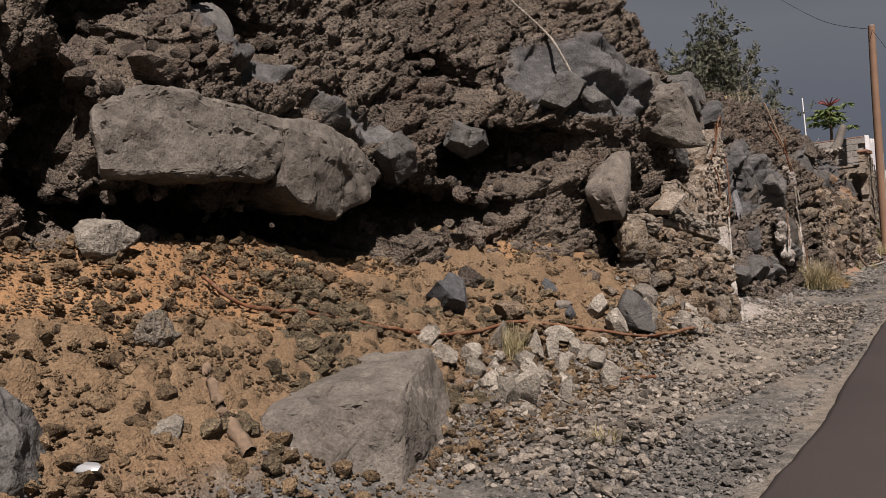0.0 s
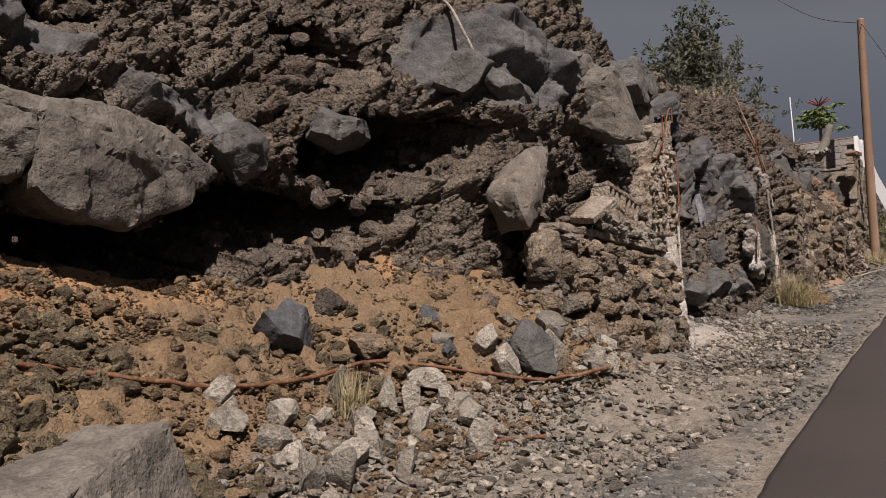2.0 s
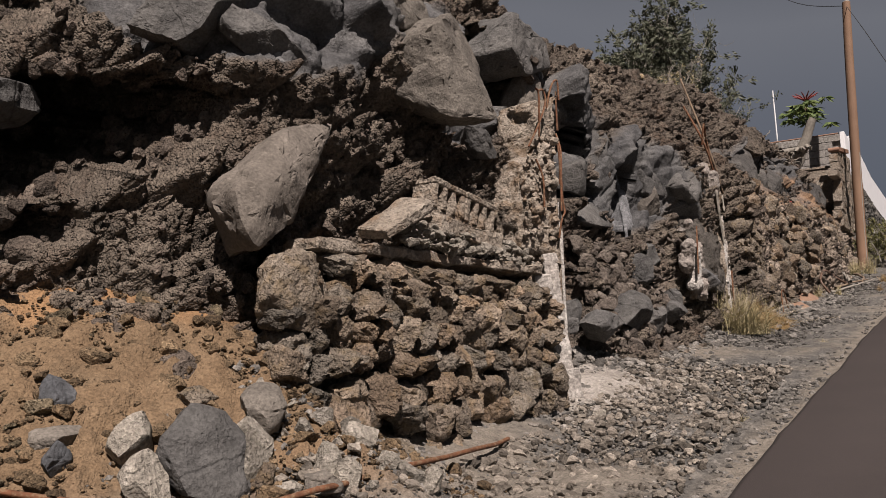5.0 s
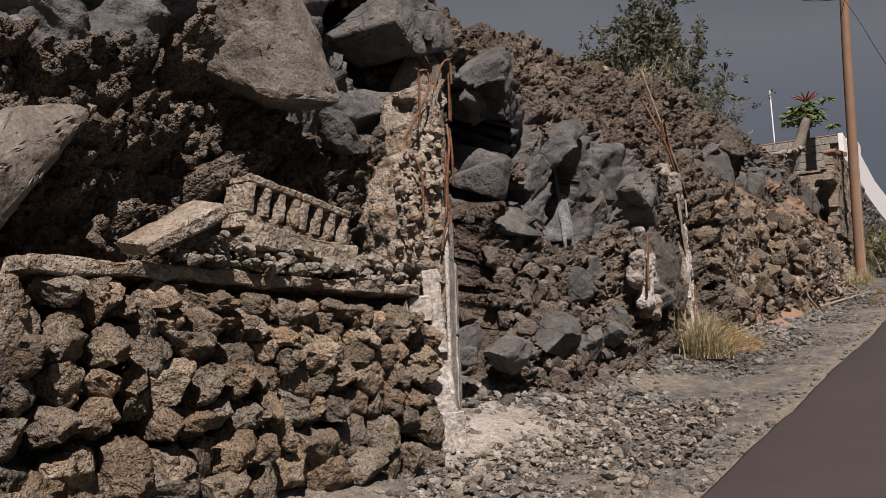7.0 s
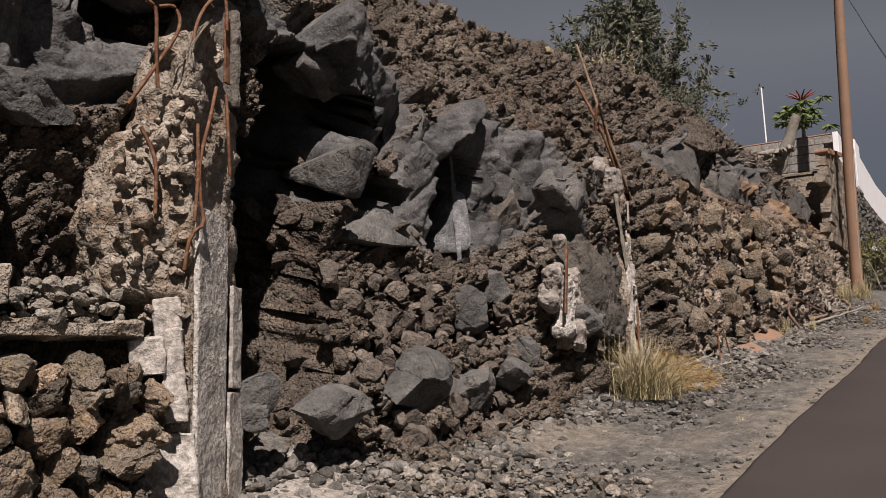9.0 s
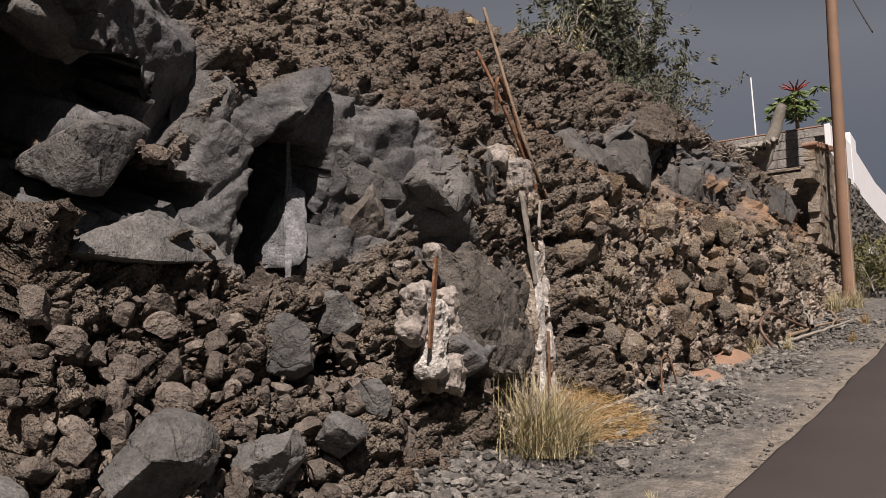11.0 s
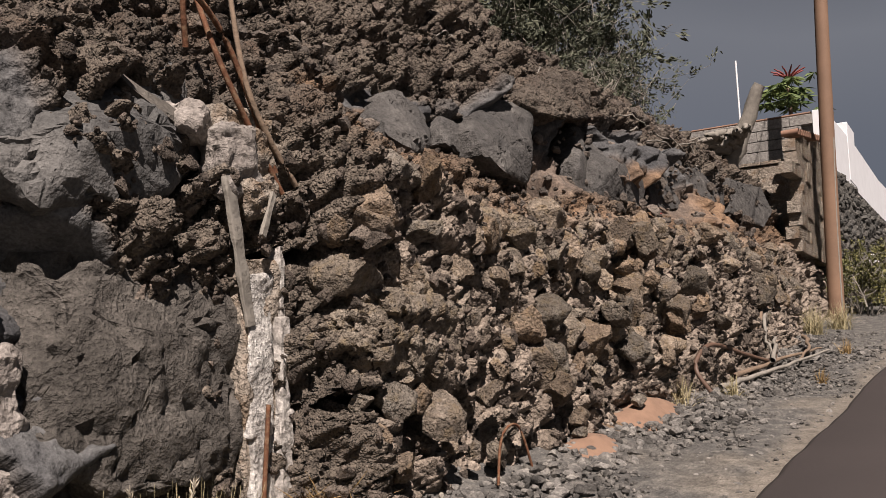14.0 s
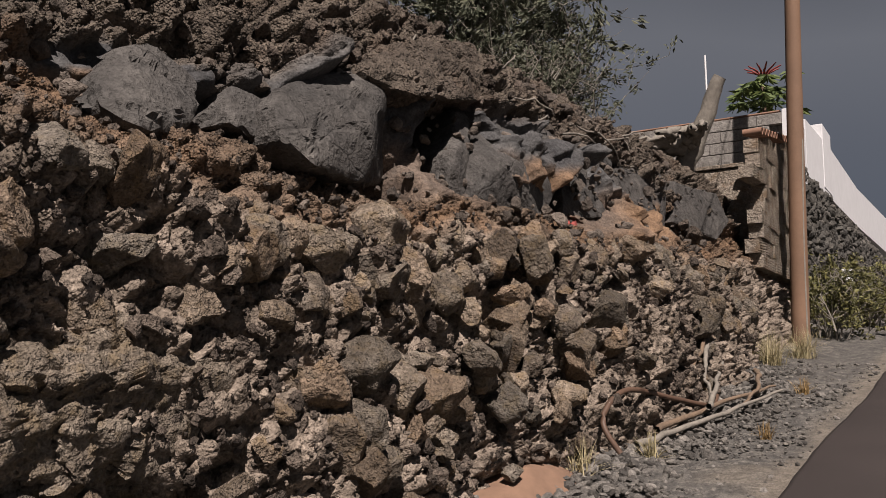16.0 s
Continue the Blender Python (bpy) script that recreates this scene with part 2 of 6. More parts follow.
def cliff_material():
    m, n, l, b = shader("lava_cliff")
    co = coords(n, l, False)
    big, mid, small = noise_node(n, l, co, 0.9, 5.0, 0.6), noise_node(n, l, co, 7.0, 5.0, 0.68), noise_node(n, l, co, 55.0, 3.0, 0.7)
    brown = ramp_node(n, l, big, ((0.30, (0.074, 0.061, 0.050)), (0.5, (0.118, 0.097, 0.077)), (0.72, (0.174, 0.145, 0.116))))
    red = ramp_node(n, l, noise_node(n, l, co, 1.7, 4.0), ((0.52, (0, 0, 0)), (0.68, (0.6, 0.6, 0.6))))
    brown = mix_node(n, l, red, brown, (0.096, 0.063, 0.044))
    grey = ramp_node(n, l, noise_node(n, l, co, 2.1, 6.0, 0.6), ((0.30, (0.044, 0.044, 0.046)), (0.5, (0.074, 0.073, 0.073)), (0.7, (0.118, 0.115, 0.111))))
    col = mix_node(n, l, attr_node(n, "flow"), brown, grey)
    buff = ramp_node(n, l, mid, ((0.3, (0.140, 0.112, 0.087)), (0.7, (0.263, 0.218, 0.177))))
    col = mix_node(n, l, attr_node(n, "buff"), col, buff)
    col = mix_node(n, l, attr_node(n, "soil"), col, ramp_node(n, l, mid, ((0.3, (0.125, 0.082, 0.053)), (0.7, (0.205, 0.132, 0.082)))))
    salt = ramp_node(n, l, noise_node(n, l, co, 3.3, 6.0, 0.75), ((0.66, (0, 0, 0)), (0.72, (0.55, 0.55, 0.55))))
    salt = mix_node(n, l, 1.0, salt, attr_node(n, "flow"), "MULTIPLY")
    col = mix_node(n, l, salt, col, (0.244, 0.244, 0.244))
    col = mix_node(n, l, 1.0, col, ramp_node(n, l, mid, ((0.3, (0.66, 0.66, 0.66)), (0.7, (1.3, 1.3, 1.3)))), "MULTIPLY")
    col = mix_node(n, l, 1.0, col, ramp_node(n, l, small, ((0.3, (0.6, 0.6, 0.6)), (0.7, (1.4, 1.4, 1.4)))), "MULTIPLY")
    l.new(col, b.inputs["Base Color"])
    b.inputs["Roughness"].default_value, b.inputs["Specular IOR Level"].default_value = 0.9, 0.25
    loose = n.new("ShaderNodeMath")
    loose.operation, loose.inputs[0].default_value = "SUBTRACT", 1.0
    dull = n.new("ShaderNodeMath")
    dull.operation, dull.inputs[1].default_value = "MULTIPLY_ADD", 0.55
    l.new(attr_node(n, "buff"), dull.inputs[0])
    l.new(attr_node(n, "flow"), dull.inputs[2])
    l.new(dull.outputs[0], loose.inputs[1])
    loose.use_clamp = True
    grit = mix_node(n, l, 1.0, pit_node(n, l, co, 30), loose.outputs[0], "MULTIPLY")
    grit2 = mix_node(n, l, 1.0, pit_node(n, l, co, 75), loose.outputs[0], "MULTIPLY")
    bump_node(n, l, b, [(mid, 0.6, 0.05), (small, 0.8, 0.012), (grit, 0.75, 0.04), (grit2, 0.8, 0.015)])
    return m


def ground_material():
    m, n, l, b = shader("roadside_ground")
    co = coords(n, l, False)
    big, mid, small = noise_node(n, l, co, 1.1, 5.0, 0.62), noise_node(n, l, co, 9.0, 5.0, 0.68), noise_node(n, l, co, 70.0, 3.0, 0.7)
    gravel = ramp_node(n, l, mid, ((0.3, (0.057, 0.055, 0.052)), (0.5, (0.100, 0.095, 0.088)), (0.68, (0.180, 0.167, 0.148))))
    pale = ramp_node(n, l, mid, ((0.3, (0.107, 0.094, 0.078)), (0.7, (0.222, 0.196, 0.164))))
    ochre = ramp_node(n, l, big, ((0.3, (0.174, 0.098, 0.049)), (0.5, (0.233, 0.135, 0.068)), (0.72, (0.289, 0.178, 0.095))))
    dull = ramp_node(n, l, mid, ((0.3, (0.081, 0.061, 0.040)), (0.7, (0.167, 0.124, 0.080))))
    ochre = mix_node(n, l, ramp_node(n, l, noise_node(n, l, co, 2.4, 6.0, 0.7), ((0.52, (0, 0, 0)), (0.70, (0.75, 0.75, 0.75)))), ochre, dull)
    col = mix_node(n, l, attr_node(n, "pale"), gravel, pale)
    col = mix_node(n, l, attr_node(n, "soil"), col, ochre)
    col = mix_node(n, l, attr_node(n, "clod"), col, mix_node(n, l, 0.25, dull, ochre))
    col = mix_node(n, l, 1.0, col, ramp_node(n, l, small, ((0.3, (0.68, 0.68, 0.68)), (0.7, (1.3, 1.3, 1.3)))), "MULTIPLY")
    l.new(col, b.inputs["Base Color"])
    b.inputs["Roughness"].default_value, b.inputs["Specular IOR Level"].default_value = 0.95, 0.2
    bump_node(n, l, b, [(mid, 0.5, 0.03), (small, 0.6, 0.012), (pit_node(n, l, co, 34), 0.35, 0.022), (pit_node(n, l, co, 90), 0.5, 0.012)])
    return m


def asphalt_material():
    m, n, l, b = shader("asphalt")
    co = coords(n, l, False)
    big, small = noise_node(n, l, co, 0.8, 5.0), noise_node(n, l, co, 160.0, 2.0)
    col = ramp_node(n, l, big, ((0.3, (0.0361, 0.0296, 0.0281)), (0.7, (0.0476, 0.0388, 0.0367))))
    col = mix_node(n, l, 1.0, col, ramp_node(n, l, small, ((0.3, (0.75, 0.75, 0.75)), (0.75, (1.25, 1.25, 1.25)))), "MULTIPLY")
    l.new(col, b.inputs["Base Color"])
    b.inputs["Roughness"].default_value, b.inputs["Specular IOR Level"].default_value = 0.85, 0.3
    bump_node(n, l, b, [(small, 0.4, 0.004)])
    return m


# dark tone chosen so the unseen far land bounces little sun into the hollows
LOW_BOUNCE_LAND = plain_material("low_bounce_land", (0.05, 0.045, 0.04), 0.95, amount=0.4, bump=0.6, scale=0.6, grain=8)
CLIFF, GROUND, ASPHALT = cliff_material(), ground_material(), asphalt_material()


def leaf_material(name, a, c):
    m, n, l, b = shader(name)
    src = n.new("ShaderNodeNewGeometry").outputs["Random Per Island"]
    l.new(ramp_node(n, l, src, ((0.0, a), (1.0, c))), b.inputs["Base Color"])
    b.inputs["Roughness"].default_value = 0.7
    return m


LEAF_GREY = leaf_material("grey_green_leaves", (0.033, 0.041, 0.022), (0.096, 0.100, 0.063))
LEAF_OLIVE = leaf_material("olive_leaves", (0.055, 0.058, 0.018), (0.16, 0.15, 0.05))
LEAF_GREEN = leaf_material("green_leaves", (0.037, 0.067, 0.015), (0.118, 0.148, 0.037))
LEAF_RED = leaf_material("red_flowers", (0.133, 0.015, 0.015), (0.237, 0.044, 0.037))
DRY_GRASS = leaf_material("dry_grass", (0.178, 0.152, 0.070), (0.414, 0.355, 0.215))
STRAW = leaf_material("straw", (0.148, 0.092, 0.033), (0.326, 0.222, 0.096))
PLUME = leaf_material("seed_plumes", (0.296, 0.252, 0.185), (0.459, 0.407, 0.326))


# ---- numbers for rough surfaces ----
def chance(ix, iy, iz, k):
    h = (ix.astype(np.int64) * 374761393 + iy.astype(np.int64) * 668265263 + iz.astype(np.int64) * 2147483647 + k * 1274126177) & 0xFFFFFFFF
    h = ((h ^ (h >> 13)) * 1274126177) & 0xFFFFFFFF
    h = ((h ^ (h >> 16)) * 2246822519) & 0xFFFFFFFF
    return ((h ^ (h >> 15)) & 0xFFFFFF).astype(np.float32) / 16777216.0


def soft_noise(p, size, k):
    q = np.asarray(p, np.float32) / size
    f = np.floor(q)
    i, t = f.astype(np.int64), q - f
    t = t * t * (3 - 2 * t)
    out = np.zeros(len(q), np.float32)
    for a in (0, 1):
        for c in (0, 1):
            for d in (0, 1):
                w = (t[:, 0] if a else 1 - t[:, 0]) * (t[:, 1] if c else 1 - t[:, 1]) * (t[:, 2] if d else 1 - t[:, 2])
                out += w * chance(i[:, 0] + a, i[:, 1] + c, i[:, 2] + d, k)
    return out * 2 - 1


def fractal(p, size, k, octaves=4, gain=0.5):
    out, amp, total = 0, 1.0, 0.0
    for o in range(octaves):
        out = out + amp * soft_noise(p, size / 2 ** o, k + o * 7)
        total += amp
        amp *= gain
    return out / total


def cells(p, size, k):
    """For each point: distance to the nearest and the second cell centre (in cell sizes), chance numbers of the cell, and the way from its centre."""
    q = np.asarray(p, np.float32) / size
    base = np.floor(q).astype(np.int64)
    n = len(q)
    f1, f2 = np.full(n, 9, np.float32), np.full(n, 9, np.float32)
    ident, way = np.zeros((n, 3), np.int64), np.zeros((n, 3), np.float32)
    for a in (-1, 0, 1):
        for c in (-1, 0, 1):
            for d in (-1, 0, 1):
                i = base + np.array((a, c, d))
                centre = np.stack([i[:, j] + 0.1 + 0.8 * chance(i[:, 0], i[:, 1], i[:, 2], k + j) for j in range(3)], 1)
                v = (q - centre).astype(np.float32)
                r = np.sqrt((v * v).sum(1))
                near = r < f1
                f2 = np.where(near, f1, np.minimum(f2, r))
                f1 = np.where(near, r, f1)
                ident[near], way[near] = i[near], v[near]
    tone = [chance(ident[:, 0], ident[:, 1], ident[:, 2], k + 11 + j) for j in range(4)]
    return f1, f2, tone, way * size


def shards(p, size, k, tilt=0.9, gap=0.14):
    """Relief of broken pieces: each stands out by chance, leans by chance, and is parted from the next by a gap."""
    f1, f2, tone, way = cells(p, size, k)
    h = (tone[0] - 0.5) * size * 0.75 + way[:, 1] * (tone[1] - 0.5) * tilt + way[:, 2] * (tone[2] - 0.62) * tilt
    h = h + 0.35 * size * np.sqrt(np.clip(1 - (f1 * 1.1) ** 2, 0, 1))
    return h - 0.45 * size * (1 - step(0.0, gap, f2 - f1))


def step(a, c, x):
    t = np.clip((x - a) / (c - a), 0, 1)
    return t * t * (3 - 2 * t)


def spot(y, z, cy, cz, ry, rz, turn=0.0, edge=0.25):
    """1 inside an oval of the cliff's face, 0 outside it."""
    a = radians(turn)
    u, v = (y - cy) * math.cos(a) + (z - cz) * math.sin(a), -(y - cy) * math.sin(a) + (z - cz) * math.cos(a)
    r = np.sqrt((u / ry) ** 2 + (v / rz) ** 2)
    return 1 - step(1 - edge, 1 + edge, r)


# ---- making meshes ----
def mesh_of(name, verts, faces, material, smooth=True, sharp=None, attrs=()):
    verts, faces = np.asarray(verts, np.float32), np.asarray(faces, np.int32)
    me = bpy.data.meshes.new(name)
    k = faces.shape[1]
    me.vertices.add(len(verts))
    me.vertices.foreach_set("co", verts.ravel())
    me.loops.add(faces.size)
    me.loops.foreach_set("vertex_index", faces.ravel())
    me.polygons.add(len(faces))
    me.polygons.foreach_set("loop_start", np.arange(0, faces.size, k, dtype=np.int32))
    me.polygons.foreach_set("use_smooth", np.full(len(faces), smooth))
    for key, values in attrs:
        me.attributes.new(key, "FLOAT", "POINT").data.foreach_set("value", np.asarray(values, np.float32))
    me.update(calc_edges=True)
    me.validate()
    if sharp:
        me.set_sharp_from_angle(angle=radians(sharp))
    me.materials.append(material)
    return me


def grid_faces(nu, nv):
    a = (np.arange(nu - 1)[:, None] * nv + np.arange(nv - 1)[None, :]).ravel()
    return np.stack([a, a + nv, a + nv + 1, a + 1], 1)


def thing(name, me=None, m=None, label="", category="", group="", kind=""):
    ob = new(name, me)
    if m is not None:
        ob.matrix_world = m
    return tagged(ob, label, category, group, kind)


def piece(name, me, parent, m=None, label=""):
    ob = new(name, me)
    ob.parent = parent
    if m is not None:
        ob.matrix_local = m
    return tagged(ob, label)


def bm_mesh(name, bm, material, smooth=False, sharp=None):
    me = bpy.data.meshes.new(name)
    bmesh.ops.recalc_face_normals(bm, faces=bm.faces)
    bm.to_mesh(me)
    bm.free()
    if smooth:
        me.polygons.foreach_set("use_smooth", np.full(len(me.polygons), True))
        if sharp:
            me.set_sharp_from_angle(angle=radians(sharp))
    me.materials.append(material)
    return me


BALLS = {}


def ball(sub):
    if sub not in BALLS:
        bm = bmesh.new()
        bmesh.ops.create_icosphere(bm, subdivisions=sub, radius=1)
        bm.verts.ensure_lookup_table()
        BALLS[sub] = (np.array([v.co[:] for v in bm.verts], np.float32), np.array([[v.index for v in f.verts] for f in bm.faces], np.int32))
        bm.free()
    return BALLS[sub]


def rock_shape(seed, sub=3, cuts=11, depth=(0.5, 0.85), lumps=0.05, size=(1, 1, 1), fine=0.0):
    """A broken rock of about unit radius: a ball cut by chance planes, with lumps."""
    rng = np.random.default_rng(seed)
    v, f = ball(sub)
    v = v.copy()
    for _ in range(cuts):
        w = rng.normal(size=3)
        w /= np.linalg.norm(w)
        over = np.maximum(v @ w - rng.uniform(*depth), 0)
        v -= over[:, None] * w
    if lumps:
        d = fractal(v + seed, 0.7, seed, 3)
        v *= (1 + lumps * d)[:, None]
    if fine:
        f1, f2, tone, way = cells(v + seed * 3.1, 0.34, seed)
        v *= (1 + fine * (np.sqrt(np.clip(1 - (f1 * 1.2) ** 2, 0, 1)) * (0.4 + tone[0]) - 0.5))[:, None]
    return v * np.asarray(size, np.float32), f


def solid(points, seed, sub=6, amp=0.02, size=0.25, chips=1.0):
    """A block of stone from its few corners, cut fine and roughened."""
    bm = bmesh.new()
    for p in points:
        bm.verts.new(p)
    r = bmesh.ops.convex_hull(bm, input=bm.verts[:])
    bmesh.ops.delete(bm, geom=[g for g in r["geom_interior"] if isinstance(g, bmesh.types.BMVert)], context="VERTS")
    bmesh.ops.dissolve_limit(bm, angle_limit=radians(3), verts=bm.verts[:], edges=bm.edges[:])
    bmesh.ops.bevel(bm, geom=bm.edges[:], offset=0.03, segments=2, profile=0.6, affect="EDGES")
    bmesh.ops.triangulate(bm, faces=bm.faces[:])
    for _ in range(sub):
        long = [e for e in bm.edges if e.calc_length() > 0.05]
        if not long:
            break
        bmesh.ops.subdivide_edges(bm, edges=long, cuts=1)
        bmesh.ops.triangulate(bm, faces=bm.faces[:])
    bm.verts.ensure_lookup_table()
    bm.normal_update()
    p = np.array([v.co[:] for v in bm.verts], np.float32)
    d = fractal(p, size, seed, 5, 0.6) * amp + 0.008 * fractal(p, 0.06, seed + 3, 2) + chips * (0.10 * shards(p, 0.30, seed, 0.7, 0.04) + 0.06 * shards(p, 0.10, seed + 1, 0.8, 0.06))
    for v, k in zip(bm.verts, d):
        v.co += v.normal * float(k)
    return bm


def tube(points, radii, sides=6):
    """Verts and faces of a round bar along points."""
    pts = [Vector(p) for p in points]
    v, f = [], []
    for i, p in enumerate(pts):
        d = (pts[min(i + 1, len(pts) - 1)] - pts[max(i - 1, 0)]).normalized()
        a = d.orthogonal().normalized()
        c = d.cross(a)
        for s in range(sides):
            w = 2 * math.pi * s / sides
            v.append(p + (a * math.cos(w) + c * math.sin(w)) * radii[i])
    for i in range(len(pts) - 1):
        for s in range(sides):
            t = (s + 1) % sides
            f.append((i * sides + s, i * sides + t, (i + 1) * sides + t, (i + 1) * sides + s))
    return [tuple(p) for p in v], f


def bent(points, count):
    """A smooth line through a few points."""
    pts = np.asarray(points, float)
    t = np.linspace(0, 1, len(pts))
    u = np.linspace(0, 1, count)
    out = []
    for w in u:
        i = min(int(w * (len(pts) - 1)), len(pts) - 2)
        a, c, k = pts[i], pts[i + 1], w * (len(pts) - 1) - i
        p0, p3 = pts[max(i - 1, 0)], pts[min(i + 2, len(pts) - 1)]
        m0, m1 = (c - p0) / 2, (p3 - a) / 2
        out.append((2 * k ** 3 - 3 * k ** 2 + 1) * a + (k ** 3 - 2 * k ** 2 + k) * m0 + (-2 * k ** 3 + 3 * k ** 2) * c + (k ** 3 - k ** 2) * m1)
    return out


def bar_mesh(name, points, radius, material, count=24, sides=7, taper=1.0, wob=0.0, seed=0):
    line = bent(points, count)
    if wob:
        rng = np.random.default_rng(seed)
        line = [p + rng.normal(size=3) * wob for p in line]
    v, f = tube(line, [radius * (1 + (taper - 1) * i / (count - 1)) for i in range(count)], sides)
    return mesh_of(name, v, f, material)


# ---- the lie of the land ----
def road_z(y):
    return 0.32 + 0.14 * y + 0.016 * np.maximum(y - 22, 0)


def edge_x(y):
    return -0.97 + 0.022 * np.clip(y - 4, 0, 40)


def ground_z(x, y):
    toe = np.interp(y, (2, 6.8, 8.3, 9.2, 11.0, 12.2, 15.0, 17.0, 30), (-2.45, -2.42, -1.55, -2.05, -2.25, -2.0, -2.15, -1.75, -1.7))
    pitch = np.interp(y, (2, 5.0, 6.0, 6.8, 8.4, 9.2, 12, 30), (0.70, 0.68, 0.58, 0.58, 0.66, 0.45, 0.40, 0.35))
    top = np.interp(y, (2, 8.0, 8.8, 9.4, 30), (1.52, 1.45, 1.25, 0.5, 0.45))
    d = toe - x
    rise = pitch * 0.5 * (d + np.sqrt(d * d + 0.06)) - 0.03
    pit = step(0.0, 0.5, -4.62 - x) * (1 - step(8.2, 8.8, y))
    return road_z(y) + np.minimum(rise, top) - 0.9 * pit


def face_x(y):
    return np.interp(y, (1, 5, 6.6, 7.5, 8.2, 8.8, 10, 11.6, 12.4, 14.6, 15.2, 15.8, 17.0, 18.0, 19.2, 20, 21, 23, 26, 32),
                     (-5.2, -4.75, -4.75, -4.25, -3.6, -3.15, -3.0, -3.0, -3.1, -3.1, -2.8, -2.6, -2.65, -2.85, -2.8, -2.7, -2.5, -2.35, -2.45, -2.6))


def ridge_z(y):
    return np.interp(y, (1, 7, 9, 10.5, 13.5, 17, 19.5, 21, 23.5, 25, 27, 32), (6.9, 6.7, 6.4, 6.25, 6.45, 6.6, 6.75, 6.5, 6.5, 6.7, 6.7, 6.6))


def terrace_z(y):
    return np.interp(y, (16.6, 18.8, 20.5, 24.5, 29), (4.8, 4.72, 4.9, 5.2, 5.5))


def cliff_x(y, z):
    """The face of the cliff without its fine relief."""
    x = face_x(y)
    h = z - road_z(y)
    back = np.interp(y, (1, 7, 8.6, 11, 12.5, 14, 16.5, 19, 30), (3.6, 3.7, 4.5, 4.85, 5.0, 4.85, 4.75, 5.6, 6.1))
    x = x - np.interp(y, (12, 13.5, 17, 19), (0.58, 0.78, 0.78, 0.58)) * np.maximum(z - back, 0)
    toe = np.interp(y, (8, 12.4, 12.9, 14.6, 15.3, 17.0, 30), (0, 0.0, 0.62, 0.60, 0.12, 0, 0))
    x = x + toe * np.clip(1 - h / 1.35, 0, 1) ** 1.1
    low = np.interp(y, (6.6, 7.4, 8.4, 8.9), (0, 0.10, 0.12, 0))
    x = x + low * np.clip(1 - (z - 2.55) / 0.85, 0, 1)
    ledge = np.interp(y, (16.6, 17.1, 18.0, 19.0, 21.5, 26, 30), (0, 0.45, 0.55, 0.52, 0.34, 0.3, 0.3))
    x = x + ledge * (1 - step(terrace_z(y) - 0.06, terrace_z(y) + 0.50, z)) + np.interp(y, (16.5, 18, 30), (0, 0.28, 0.25)) * np.clip(1 - h / 1.5, 0, 1)
    return x


# hollows in the face: y, z, half width, half height, depth, turn
HOLLOWS = [
    (5.5, 2.62, 1.9, 0.24, 1.1, 4), (6.95, 2.93, 0.85, 0.28, 1.5, 6), (7.38, 2.98, 0.36, 0.20, 1.3, 0), (3.95, 3.9, 0.46, 0.30, 1.5, 0),
    (4.15, 4.5, 0.7, 0.75, 1.5, 10), (5.6, 4.6, 0.45, 0.5, 1.2, -10),
    (7.58, 4.5, 0.22, 0.34, 0.9, 20), (7.85, 3.55, 0.66, 0.32, 1.0, 6), (3.55, 2.95, 0.24, 0.60, 1.0, 4), (2.95, 3.3, 0.2, 0.3, 0.6, 0),
    (10.1, 4.5, 0.26, 0.46, 0.9, 12), (11.35, 4.9, 0.42, 0.26, 0.7, -35),
    (12.38, 3.45, 0.48, 0.90, 0.9, -5), (12.7, 4.3, 0.48, 0.58, 0.9, -20), (14.45, 4.14, 0.34, 0.5, 1.0, -18), (13.45, 4.08, 0.36, 0.14, 0.6, 10), (13.1, 4.46, 0.18, 0.13, 0.5, 0), (13.2, 3.0, 0.12, 0.26, 0.4, 0),
    (13.3, 4.52, 0.2, 0.13, 0.4, 0), (14.62, 3.08, 0.28, 0.12, 0.5, 4),
    (20.45, 5.55, 0.36, 0.46, 1.1, -12), (17.4, 3.42, 0.5, 0.08, 0.35, 5), (22.2, 4.68, 0.13, 0.12, 0.4, 0),
    (21.3, 5.2, 0.8, 0.10, 0.5, 4), (24.5, 5.5, 0.5, 0.16, 0.5, 0), (16.7, 4.12, 0.22, 0.07, 0.3, 0),
]
# smooth grey lava: y, z, half width, half height, turn
FLOWS = [
    (8.9, 4.55, 0.95, 0.55, 10), (10.6, 4.6, 0.9, 0.6, 0), (13.1, 4.75, 0.75, 0.55, 10), (14.6, 4.35, 1.0, 0.62, 20), (13.5, 3.95, 0.6, 0.16, 5),
    (15.6, 3.6, 0.3, 0.7, 0), (18.1, 5.32, 0.55, 0.26, 5), (20.2, 5.5, 1.5, 0.45, 3), (22.8, 5.6, 1.6, 0.5, 2),
    (5.4, 4.3, 0.5, 0.5, 20), (12.2, 5.2, 0.5, 0.4, 0), (6.4, 3.75, 0.5, 0.2, 0),
]


